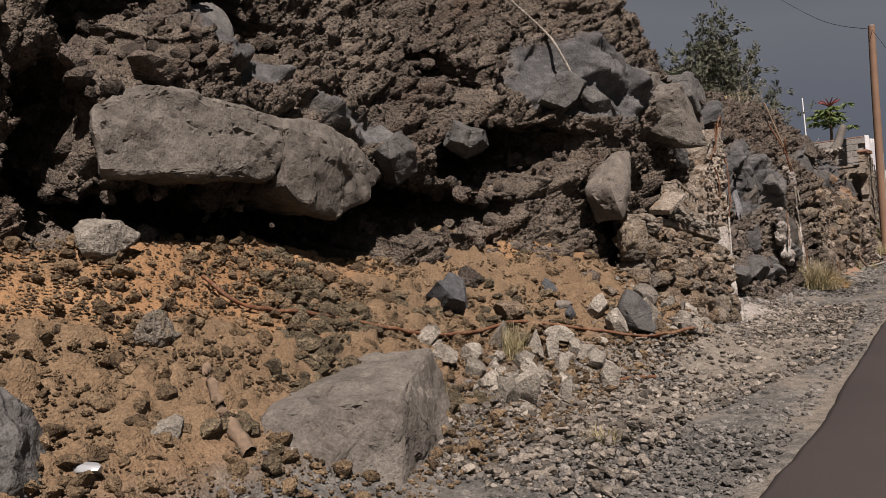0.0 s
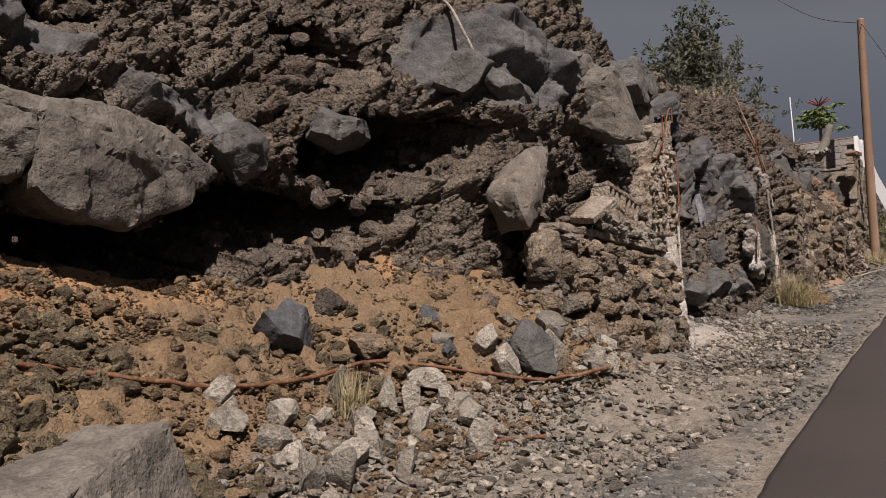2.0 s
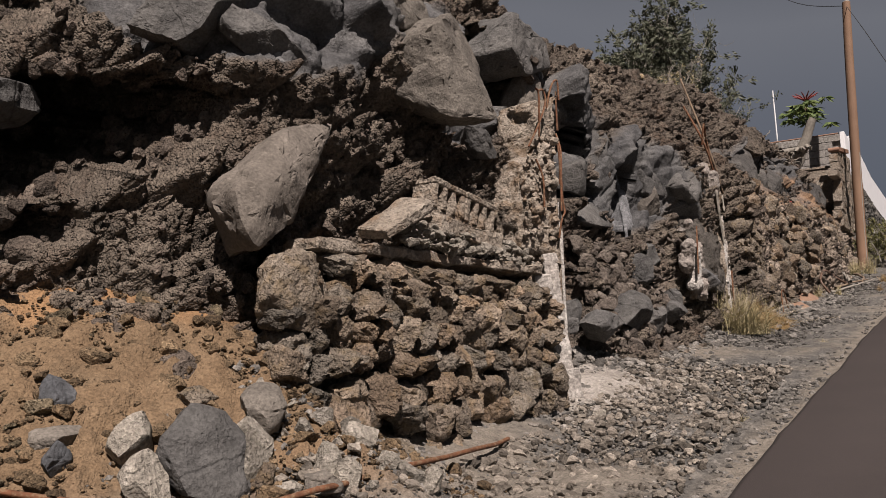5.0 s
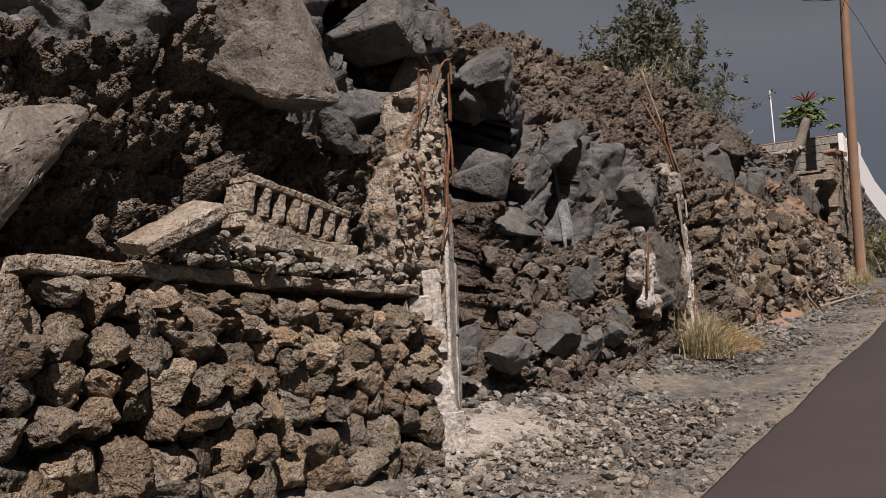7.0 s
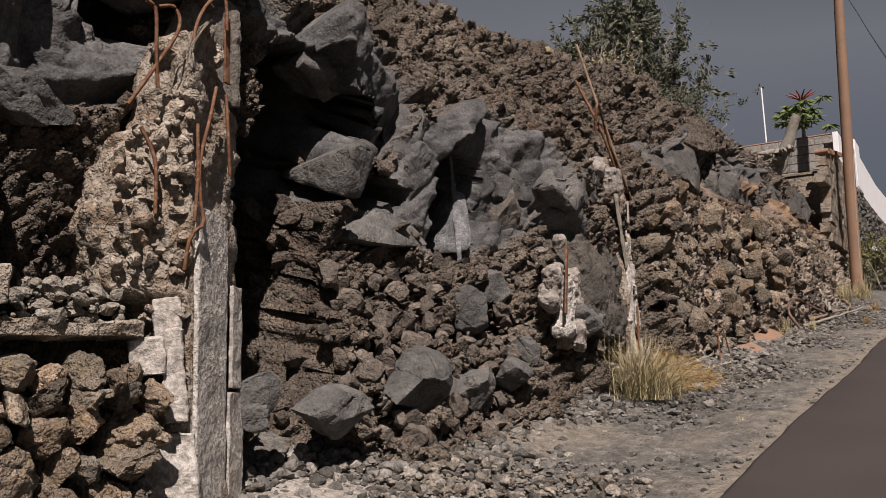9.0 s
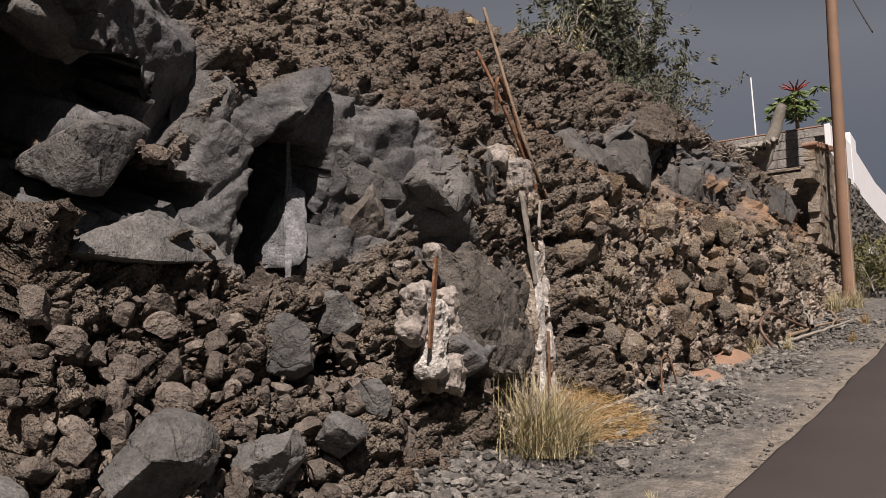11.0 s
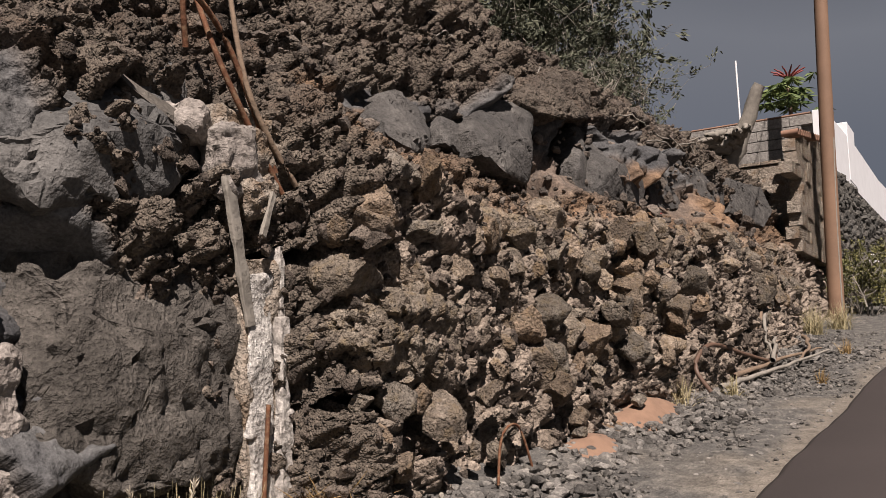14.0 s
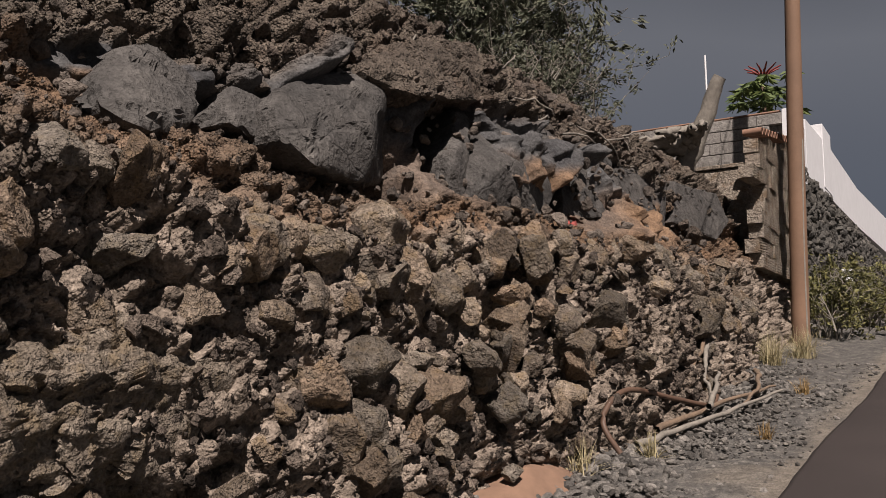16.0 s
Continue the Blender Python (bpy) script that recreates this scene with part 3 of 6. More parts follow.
def build_cliff():
    ys = np.concatenate([np.arange(1.2, 24.0, 0.017), np.arange(24.0, 30.4, 0.04), np.arange(30.4, 33.2, 0.1)])
    us = np.concatenate([np.linspace(0, 1, 320), 1 + np.linspace(0.012, 1, 36) ** 1.6])
    y, u = np.meshgrid(ys, us, indexing="ij")
    base, top = road_z(y) - 0.1, ridge_z(y)
    z = np.where(u <= 1, base + (top - base) * u, top + np.interp(y, (14, 24), (1.6, 2.3)) * (u - 1))
    x = cliff_x(y, np.minimum(z, top)) - 5.0 * np.maximum(u - 1, 0)
    flat = [a.ravel().astype(np.float32) for a in (x, y, z, u)]
    x, y, z, u = flat
    p = np.stack([x, y, z], 1)
    wy, wz = y + 0.26 * fractal(p, 0.55, 3, 5, 0.65), z + 0.22 * fractal(p, 0.55, 5, 5, 0.65)
    flow = np.zeros_like(x)
    for cy, cz, ry, rz, turn in FLOWS:
        flow = np.maximum(flow, spot(wy, wz, cy, cz, ry, rz, turn, 0.12))
    hollow = np.zeros_like(x)
    for cy, cz, ry, rz, depth, turn in HOLLOWS:
        hollow = np.maximum(hollow, 2.1 * depth * spot(wy, wz, cy, cz, ry, rz, turn, 0.09))
    buff = step(16.9, 17.4, y + 0.2 * fractal(p, 0.6, 8, 2)) * (1 - step(-0.02, 0.12, wz - terrace_z(y)))
    soil = step(16.9, 17.4, y) * spot(y * 0, wz - terrace_z(y), 0, 0.26, 1, 0.30) * (0.45 + 0.65 * step(-0.2, 0.2, fractal(p, 0.9, 9, 2)))
    # relief
    sink = np.stack([hollow, 0 * x, -0.30 * hollow], 1)
    p = p - sink
    push = 0.20 * fractal(p, 1.5, 20, 3)
    bend = 0.10 * np.stack([fractal(p, 0.5, 75 + j, 2) for j in range(3)], 1)
    f1, f2, tone, way = cells(p + 0.7 * bend, 0.85, 31)
    facet = 0.26 * (tone[0] - 0.5) + way[:, 1] * (tone[1] - 0.5) * 0.95 + way[:, 2] * (tone[2] - 0.65) * 0.95
    scoop = 1 - np.abs(fractal(p + bend, 0.75, 66, 2)) * 2.4
    facet = facet - 0.06 * (1 - step(0.0, 0.05, f2 - f1)) + 0.05 * scoop - 0.03
    field = facet.reshape(len(ys), len(us))
    for axis in (0, 1):
        field = sum(np.roll(field, k, axis) for k in (-1, 0, 1)) / 3
    f1, f2, tone, way = cells(p + 0.4 * bend, 0.30, 36)
    chip = 0.05 * (tone[0] - 0.5) + way[:, 1] * (tone[1] - 0.5) * 0.7 + way[:, 2] * (tone[2] - 0.6) * 0.7
    chip = chip.reshape(field.shape)
    for axis in (0, 1):
        chip = sum(np.roll(chip, k, axis) for k in (-1, 0, 1)) / 3
    facet = field.ravel() + chip.ravel() + 0.05 * (1 - 2 * np.abs(fractal(p, 0.22, 60, 4, 0.65)))
    warp = 0.03 * np.stack([fractal(p, 0.15, 85 + j, 2) for j in range(3)], 1)
    lump = (1 - 0.3 * buff) * (0.62 * shards(p + bend, 0.40, 41, 0.7) + 1.1 * shards(p + warp, 0.15, 51, 1.1)) + 1.1 * shards(p, 0.065, 61, 1.2) * (1 - 0.5 * buff)
    loose = step(4.8, 5.3, z) * step(12.5, 13.5, y) * (1 - step(16.6, 17.4, y))
    rough = np.clip(1 - flow, 0, 1) * (1 - 0.6 * soil) * (1 - 0.35 * loose) * (1 - 0.65 * step(0.03, 0.25, hollow))
    amount = push + facet * flow + (lump - 0.05) * rough
    out = np.stack([np.full_like(x, 0.93), 0 * x, np.full_like(x, 0.36)], 1)
    upper = step(0.9, 1.15, u)
    out[:, 0], out[:, 2] = 0.93 - 0.75 * upper, 0.36 + 0.6 * upper
    # lumps also reach sideways, so that they overhang
    side = np.stack([0 * x, fractal(p, 0.18, 90, 2), fractal(p, 0.18, 95, 2)], 1) * 0.05
    p = p + out * amount[:, None] + side * rough[:, None]
    me = mesh_of("cliff", p, grid_faces(len(ys), len(us)), CLIFF, attrs=(("flow", flow), ("buff", buff), ("soil", soil)))
    thing("cliff", me, None, "dark brown lava rubble cliff with smooth grey basalt flows", "cliff", kind="structure")
    return p.reshape(len(ys), len(us), 3), ys, hollow.reshape(len(ys), len(us)), flow.reshape(len(ys), len(us)), soil.reshape(len(ys), len(us))


CLIFF_P, CLIFF_Y, CLIFF_H, CLIFF_F, CLIFF_S = build_cliff()


def build_ground():
    ys = np.concatenate([np.arange(0.5, 24, 0.03), np.arange(24, 34, 0.08)])
    ws = np.linspace(0, 1, 175)
    y, w = np.meshgrid(ys, ws, indexing="ij")
    x = edge_x(y) + 0.25 - w * 5.2
    z = ground_z(x, y)
    x, y, z = x.ravel(), y.ravel(), z.ravel()
    p = np.stack([x, y, z], 1).astype(np.float32)
    n1, n2 = fractal(p, 0.8, 101, 3), fractal(p, 1.7, 111, 3)
    above = z - road_z(y)
    soil = step(0.22, 0.55, above + 0.12 * n1) * (1 - step(9.0, 9.6, y))
    soil = np.maximum(soil, step(0.45, 0.6, n2 + 0.1) * step(18.5, 19.5, y) * step(1.75, 2.0, -x) * 0.9)
    clod = soil * step(0.0, 0.35, fractal(p, 1.1, 121, 4) + 0.25 * (y < 6.2) + 0.62 * step(6.3, 7.0, y) + 0.75 * step(1.15, 0.45, above) * (1 - 0.75 * step(6.0, 7.0, y)) - 0.55 * step(0.95, 1.2, above + 0.15 * n1))
    pale = (1 - soil) * np.maximum(step(-0.1, 0.35, n1 + 0.5 * spot(y, x, 7.2, -2.5, 2.6, 0.9) + 0.75 * spot(y, x, 12.9, -2.45, 1.4, 0.55) - 0.25), step(0.30, 0.08, edge_x(y) - x) * step(-0.6, 0.0, n1))
    f1, f2, tone, way = cells(p, 0.11, 131)
    clods = 0.055 * np.sqrt(np.clip(1 - (f1 * 1.2) ** 2, 0, 1)) * tone[0] ** 4 + 0.02 * fractal(p, 0.16, 151, 4, 0.65)
    f1, f2, tone, way = cells(p, 0.055, 141)
    grit = 0.026 * np.sqrt(np.clip(1 - (f1 * 1.2) ** 2, 0, 1)) * tone[0] ** 3 + 0.008 * fractal(p, 0.07, 161, 2)
    away = step(0.0, 0.35, edge_x(y) - x)
    amount = 0.05 * n1 * away + clods * (clod * 1.25 + 0.25 * soil + 0.25 * away * step(0.1, 0.3, above)) + grit * (0.35 + 0.4 * away)
    p[:, 2] += amount
    p[:, 0] += 0.3 * amount * step(0.2, 0.5, above)
    me = mesh_of("ground", p, grid_faces(len(ys), len(ws)), GROUND, attrs=(("soil", soil), ("clod", clod), ("pale", pale)))
    thing("ground", me, None, "gravel shoulder rising to ochre soil below the rock", "ground", kind="structure")


build_ground()


def build_road():
    ys = np.concatenate([np.arange(-8, 34, 0.25), np.arange(34, 70, 2.0)])
    rng = np.random.default_rng(5)
    wob = np.convolve(rng.normal(size=len(ys) + 6), np.ones(7) / 7, "valid") * 0.05
    prof = (0.0, 0.015, 0.06, 0.5, 1.5, 3.0, 5.2, 5.25)
    lift = (-0.12, 0.012, 0.035, 0.04, 0.05, 0.05, 0.03, -0.2)
    v = [(edge_x(y) + wob[i] + a, y, road_z(y) + h) for i, y in enumerate(ys) for a, h in zip(prof, lift)]
    me = mesh_of("road", v, grid_faces(len(ys), len(prof))[:, ::-1], ASPHALT)
    thing("road", me, None, "smooth brownish grey asphalt road climbing the hill", "road", kind="structure")
    # unseen land beyond, one sheet to the horizon, dark to limit bounced light
    ys = np.array([-900, -300, -60, -8, 0, 20, 40, 70, 150, 400, 900], float)
    xs = np.array([-900, -300, -60, -9, -5, 2, 5, 30, 200, 900], float)
    v = [(x, y, road_z(min(max(y, -60), 70)) - 0.35 - 0.10 * max(x - 5, 0) ** 0.9 * (x > 5)) for y in ys for x in xs]
    me = mesh_of("far_ground", v, grid_faces(len(ys), len(xs))[:, ::-1], LOW_BOUNCE_LAND)
    thing("far_ground", me, None, "unseen land beyond the road, added dark to limit bounced light", "ground", kind="structure")


build_road()

def mound_mesh(name, cx, cy, rx, ry, tall, seed, material, n=40):
    """A low heap that follows the ground."""
    g = np.linspace(-1.15, 1.15, n)
    a, c = np.meshgrid(g, g, indexing="ij")
    x, y = cx + a.ravel() * rx, cy + c.ravel() * ry
    p = np.stack([x, y, 0 * x], 1)
    rr = np.sqrt(a.ravel() ** 2 + c.ravel() ** 2) * (1 + 0.25 * fractal(p, 0.5, seed, 2))
    p[:, 2] = ground_z(x, y) + tall * np.clip(1 - rr, -0.25, 1) + 0.12 * tall * fractal(p, 0.2, seed + 3, 3) - 0.02
    return mesh_of(name, p, grid_faces(n, n), material), p[rr < 0.95]


# ---- rocks that stand by themselves ----
def rock(name, at, size, seed, material, turn=(0, 0, 0), label="", category="rock", group="", sub=5, cuts=11, depth=(0.5, 0.85), lumps=0.06, fine=0.0, sharp=40, shard=0.10):
    v, f = rock_shape(seed, sub, cuts, depth, lumps, size, fine)
    far = v - v.mean(0)
    far /= np.linalg.norm(far, axis=1)[:, None] + 1e-6
    chip = fractal(v + seed, 0.09, seed + 5, 3, 0.6)
    v = v + far * (0.045 * fractal(v + seed, 0.28, seed + 9, 3, 0.6) + 0.022 * np.minimum(chip, 0.15))[:, None] * min(1.0, min(size) / 0.2)
    if shard:
        v = v + far * (shard * shards(v + seed, 0.16, seed, 0.9, 0.06) + 0.6 * shard * shards(v + seed, 0.06, seed + 2))[:, None] * min(1.0, min(size) / 0.15)
    me = mesh_of(name, v, f, material, True, sharp)
    return thing(name, me, pose(*at, *turn), label, category, group)


def hull_rock(name, points, seed, material, label, category="rock", amp=0.02, group="", chips=1.0):
    c = np.mean(np.asarray(points, float), axis=0)
    bm = solid([tuple(np.asarray(p) - c) for p in points], seed, 5, amp, 0.25, chips)
    me = bm_mesh(name, bm, material, True, 32)
    return thing(name, me, pose(*c), label, category, group)


hull_rock("boulder", [(-2.87, 4.75, 1.66), (-3.55, 4.75, 1.60), (-2.58, 3.97, 1.40), (-3.08, 3.50, 1.32), (-2.50, 3.88, 0.78), (-2.98, 3.38, 0.78),
                      (-2.72, 4.92, 0.85), (-3.75, 4.70, 0.95), (-3.5, 3.7, 0.85)], 3, TAN_BASALT,
          "large angular grey basalt boulder lying on the gravel", amp=0.022)
hull_rock("lava_slab", [(-4.50, 3.52, 3.14), (-4.42, 3.55, 2.72), (-4.34, 4.30, 2.84), (-4.34, 4.92, 2.90), (-4.32, 5.02, 3.10), (-4.36, 5.06, 3.40), (-4.46, 4.10, 3.40), (-4.55, 3.76, 3.33),
                        (-5.4, 4.45, 2.9), (-5.4, 5.3, 3.0), (-5.2, 4.75, 3.68), (-5.3, 5.4, 3.7)], 5, TAN_BASALT,
          "long flat slab of grey lava jutting from the cliff", amp=0.05, chips=1.1)
hull_rock("lava_boulder", [(-4.26, 4.98, 2.86), (-4.26, 5.22, 2.72), (-4.30, 5.58, 2.71), (-4.40, 6.15, 2.96), (-4.52, 6.60, 3.26), (-4.44, 5.95, 3.47), (-4.34, 5.35, 3.45), (-4.30, 5.02, 3.38), (-4.22, 5.35, 3.05), (-4.24, 5.55, 3.22),
                           (-5.4, 5.2, 2.9), (-5.6, 6.4, 3.1), (-5.3, 5.3, 3.7), (-5.4, 6.2, 3.7)], 6, TAN_BASALT,
          "rounded grey lava boulder at the end of the slab", amp=0.045, chips=0.9)
hull_rock("tan_rock", [(-2.92, 8.18, 3.22), (-2.86, 8.17, 3.04), (-2.84, 8.27, 2.90), (-2.86, 8.53, 3.05), (-2.88, 8.61, 3.35), (-2.95, 8.89, 3.58), (-3.00, 9.09, 3.78), (-3.02, 8.67, 3.67), (-2.95, 8.41, 3.42), (-2.82, 8.40, 3.24), (-3.22, 8.28, 3.22), (-3.14, 8.37, 2.90), (-3.18, 8.71, 3.35), (-3.30, 9.19, 3.78), (-3.25, 8.51, 3.42)], 12, TAN_ROCK,
          "smooth tan lava block wedged in the rubble", amp=0.022, chips=0.9)
hull_rock("basalt_block", [(-2.60, 9.70, 4.56), (-2.58, 9.80, 3.93), (-2.42, 10.18, 3.97), (-2.55, 10.28, 4.15), (-2.66, 9.98, 4.72), (-2.62, 9.78, 4.2), (-3.3, 9.6, 4.3), (-3.3, 10.4, 4.1), (-3.3, 10.1, 4.8)], 8, TAN_BASALT,
          "wedge-shaped grey basalt block hanging above the wall", amp=0.012)
hull_rock("basalt_block", [(-2.86, 11.30, 4.95), (-2.86, 12.05, 5.25), (-2.86, 12.12, 5.02), (-2.84, 11.55, 4.78), (-2.88, 11.4, 5.3), (-3.5, 11.2, 4.9), (-3.5, 12.2, 5.2), (-3.4, 11.6, 4.8), (-3.5, 11.6, 5.4)], 9, BASALT,
          "flat grey basalt block under the cliff top", amp=0.015)
hull_rock("basalt_block", [(-2.95, 9.55, 4.78), (-2.92, 10.02, 4.90), (-2.9, 10.1, 4.68), (-2.95, 9.7, 4.6), (-3.4, 9.5, 4.8), (-3.4, 10.1, 4.7)], 10, TAN_BASALT,
          "flat tan slab of basalt in the rubble", amp=0.012)
hull_rock("basalt_block", [(-2.9, 11.65, 4.30), (-2.85, 11.95, 4.25), (-2.9, 11.95, 4.85), (-2.95, 11.7, 4.95), (-3.3, 11.6, 4.3), (-3.3, 12.0, 4.9)], 13, TAN_BASALT,
          "upright smooth basalt slab above the concrete pier", amp=0.012)
SALT_BASALT = stone_material("salt_crusted_basalt", (0.08, 0.081, 0.084), (0.14, 0.142, 0.148), (0.25, 0.25, 0.258), 9.0, 60, 0.4, vary=0.0)
hull_rock("lava_block", [(-2.88, 12.95, 4.30), (-3.00, 13.0, 3.98), (-2.98, 13.16, 3.98), (-3.08, 13.50, 4.42), (-3.12, 13.34, 4.47), (-2.96, 13.12, 4.24), (-3.61, 13.0, 4.2), (-3.61, 13.4, 4.4)], 35, BASALT,
          "pointed grey lava block in the dark hollow", amp=0.008, group="lava blocks of the cliff", chips=0.5)
hull_rock("lava_block", [(-2.98, 13.02, 3.70), (-2.92, 13.45, 3.70), (-2.94, 13.94, 3.76), (-3.06, 13.86, 3.93), (-3.08, 13.52, 4.00), (-3.02, 13.12, 3.82), (-3.61, 13.1, 3.7), (-3.61, 13.9, 3.8)], 38, BASALT,
          "smooth low lava block under the hollow", amp=0.012, group="lava blocks of the cliff", chips=0.4)
hull_rock("lava_block", [(-3.00, 14.46, 3.78), (-2.94, 14.54, 3.80), (-3.02, 14.60, 4.05), (-3.06, 14.66, 4.30), (-3.10, 14.56, 4.32), (-3.06, 14.50, 4.05), (-3.45, 14.5, 3.8), (-3.45, 14.7, 4.3)], 34, SALT_BASALT,
          "lava block with a pale crust beside the hollow", amp=0.012, group="lava blocks of the cliff", chips=0.5)
hull_rock("lava_block", [(-2.92, 14.80, 4.62), (-2.88, 15.10, 4.68), (-2.78, 15.42, 4.56), (-2.76, 15.30, 4.30), (-2.86, 14.95, 4.26), (-2.82, 15.1, 4.45), (-3.36, 14.8, 4.5), (-3.36, 15.4, 4.4)], 72, BASALT,
          "smooth scalloped lava block in the cliff", amp=0.03, group="lava blocks of the cliff", chips=0.4)
for at, size, seed, turn, mat in (
        ((-3.45, 8.35, 4.25), (0.22, 0.50, 0.26), 21, (20, 10, 0), BASALT), ((-3.5, 8.9, 4.75), (0.25, 0.48, 0.34), 22, (-15, 0, 10), BASALT),
        ((-3.2, 9.35, 4.65), (0.22, 0.34, 0.36), 23, (30, 0, 0), BASALT), ((-3.25, 8.75, 4.2), (0.2, 0.42, 0.2), 24, (-25, 0, 0), BASALT),
        ((-3.05, 9.75, 4.4), (0.2, 0.30, 0.14), 25, (5, 0, 0), BASALT), ((-4.1, 7.45, 3.72), (0.25, 0.40, 0.2), 26, (10, 0, 0), BASALT),
        ((-4.45, 6.75, 3.45), (0.3, 0.42, 0.26), 27, (15, 10, 0), BASALT),
        ((-2.95, 10.75, 4.02), (0.16, 0.25, 0.12), 29, (-20, 0, 0), BASALT), ((-5.35, 5.3, 4.2), (0.3, 0.35, 0.55), 30, (10, 0, 0), BASALT),
        ((-3.15, 13.95, 4.55), (0.2, 0.26, 0.40), 33, (25, 0, 10), BASALT), 
        ((-3.0, 15.1, 4.15), (0.22, 0.22, 0.36), 36, (10, 0, 20), TAN_BASALT),
        ((-3.25, 13.0, 4.9), (0.25, 0.32, 0.3), 37, (-20, 0, 0), BASALT), 
        ((-4.85, 4.3, 3.62), (0.25, 0.3, 0.16), 31, (0, 0, 20), CLINKER), ((-4.75, 4.9, 3.58), (0.22, 0.22, 0.13), 32, (0, 0, 0), CLINKER)):
    rock("lava_block", at, size, seed, mat, turn, "angular grey lava block set in the cliff", group="lava blocks of the cliff", cuts=13, depth=(0.45, 0.8))
for at, size, seed, turn in (
        ((-2.72, 11.95, 2.70), (0.17, 0.13, 0.17), 41, (0, 0, 10)), ((-2.62, 12.45, 2.66), (0.22, 0.29, 0.16), 42, (0, 8, -8)),
        ((-2.60, 13.2, 2.76), (0.22, 0.34, 0.21), 43, (10, 0, 12)), ((-2.52, 13.85, 2.74), (0.18, 0.25, 0.17), 44, (0, 12, 0)),
        ((-2.50, 14.35, 2.80), (0.16, 0.2, 0.14), 45, (0, 0, 30)),
        ((-2.85, 14.75, 3.5), (0.2, 0.22, 0.16), 47, (0, 10, 0)), ((-2.8, 14.25, 3.32), (0.18, 0.17, 0.2), 48, (8, 0, 0)), ((-2.6, 14.75, 3.0), (0.16, 0.13, 0.15), 49, (0, 0, 0))):
    rock("basalt_block", at, size, seed, BASALT, turn, "squarish dark grey basalt block at the foot of the cliff", group="basalt blocks at the cliff foot", cuts=14, depth=(0.5, 0.78))
hull_rock("leaning_boulder", [(-2.75, 15.54, 4.07), (-2.85, 15.85, 4.43), (-2.82, 16.44, 4.53), (-2.62, 16.49, 4.16), (-2.50, 16.58, 3.80), (-2.40, 16.43, 3.16), (-2.30, 15.77, 3.12), (-2.40, 15.39, 3.35), (-2.42, 15.66, 3.84), (-2.36, 16.01, 3.76), (-3.25, 15.64, 4.07), (-3.32, 16.54, 4.53), (-3.00, 16.68, 3.80), (-2.80, 15.87, 3.12), (-2.92, 15.76, 3.84)], 51, BOULDER_GREY,
          "tall grey lava boulder leaning against the rubble", amp=0.08, chips=2.0)
hull_rock("lava_boulder", [(-2.67, 17.76, 5.14), (-2.77, 17.96, 5.43), (-2.77, 18.17, 5.52), (-2.70, 18.37, 5.40), (-2.57, 18.28, 5.19), (-2.50, 18.07, 5.00), (-2.43, 17.82, 4.98), (-2.53, 17.71, 5.06), (-3.42, 17.86, 5.14), (-3.52, 18.06, 5.43), (-3.52, 18.27, 5.52), (-3.45, 18.47, 5.40), (-3.32, 18.38, 5.19), (-3.25, 18.17, 5.00), (-3.18, 17.92, 4.98), (-3.28, 17.81, 5.06)], 83, DARK_BASALT,
          "dark grey lava boulder resting on the terrace", amp=0.030, chips=1.4)
hull_rock("basalt_mass", [(-2.65, 18.97, 5.57), (-2.69, 19.45, 5.78), (-2.65, 19.88, 5.90), (-2.45, 19.49, 5.43), (-2.43, 19.38, 5.04), (-2.33, 18.84, 5.02), (-2.38, 18.67, 5.13), (-2.51, 18.70, 5.33), (-3.52, 19.07, 5.57), (-3.56, 19.55, 5.78), (-3.52, 19.98, 5.90), (-3.32, 19.59, 5.43), (-3.30, 19.48, 5.04), (-3.20, 18.94, 5.02), (-3.25, 18.77, 5.13), (-3.38, 18.80, 5.33), (-3.30, 20.92, 6.21), (-3.15, 20.61, 5.39)], 81, DARK_BASALT,
          "dark grey basalt mass above the terrace", amp=0.018, chips=0.7, group="basalt masses over the terrace")
hull_rock("basalt_mass", [(-2.62, 18.50, 5.20), (-2.60, 18.95, 5.14), (-2.66, 18.98, 5.42), (-2.74, 18.62, 5.46), (-3.3, 18.5, 5.2), (-3.3, 19.0, 5.4)], 90, DARK_BASALT,
          "dark basalt lump between two larger masses", amp=0.02, chips=0.9, group="basalt masses over the terrace")
hull_rock("basalt_mass", [(-2.90, 20.41, 5.47), (-2.95, 20.76, 5.68), (-2.90, 20.86, 5.59), (-2.80, 20.60, 5.30), (-2.82, 20.30, 5.25), (-3.50, 20.51, 5.47), (-3.55, 20.86, 5.68), (-3.50, 20.96, 5.59), (-3.40, 20.70, 5.30), (-3.42, 20.40, 5.25)], 85, DARK_BASALT,
          "grey basalt lump in the dark hollow", amp=0.018, chips=0.7, group="basalt masses over the terrace")
hull_rock("basalt_mass", [(-2.68, 20.70, 5.88), (-2.73, 21.10, 6.14), (-2.51, 20.67, 5.55), (-2.45, 20.52, 5.13), (-2.49, 20.35, 5.19), (-2.45, 20.38, 5.43), (-3.55, 20.80, 5.88), (-3.60, 21.20, 6.14), (-3.38, 20.77, 5.55), (-3.32, 20.62, 5.13), (-3.36, 20.45, 5.19), (-3.32, 20.48, 5.43)], 86, DARK_BASALT,
          "narrow basalt mass split by a crack", amp=0.018, chips=0.7, group="basalt masses over the terrace")
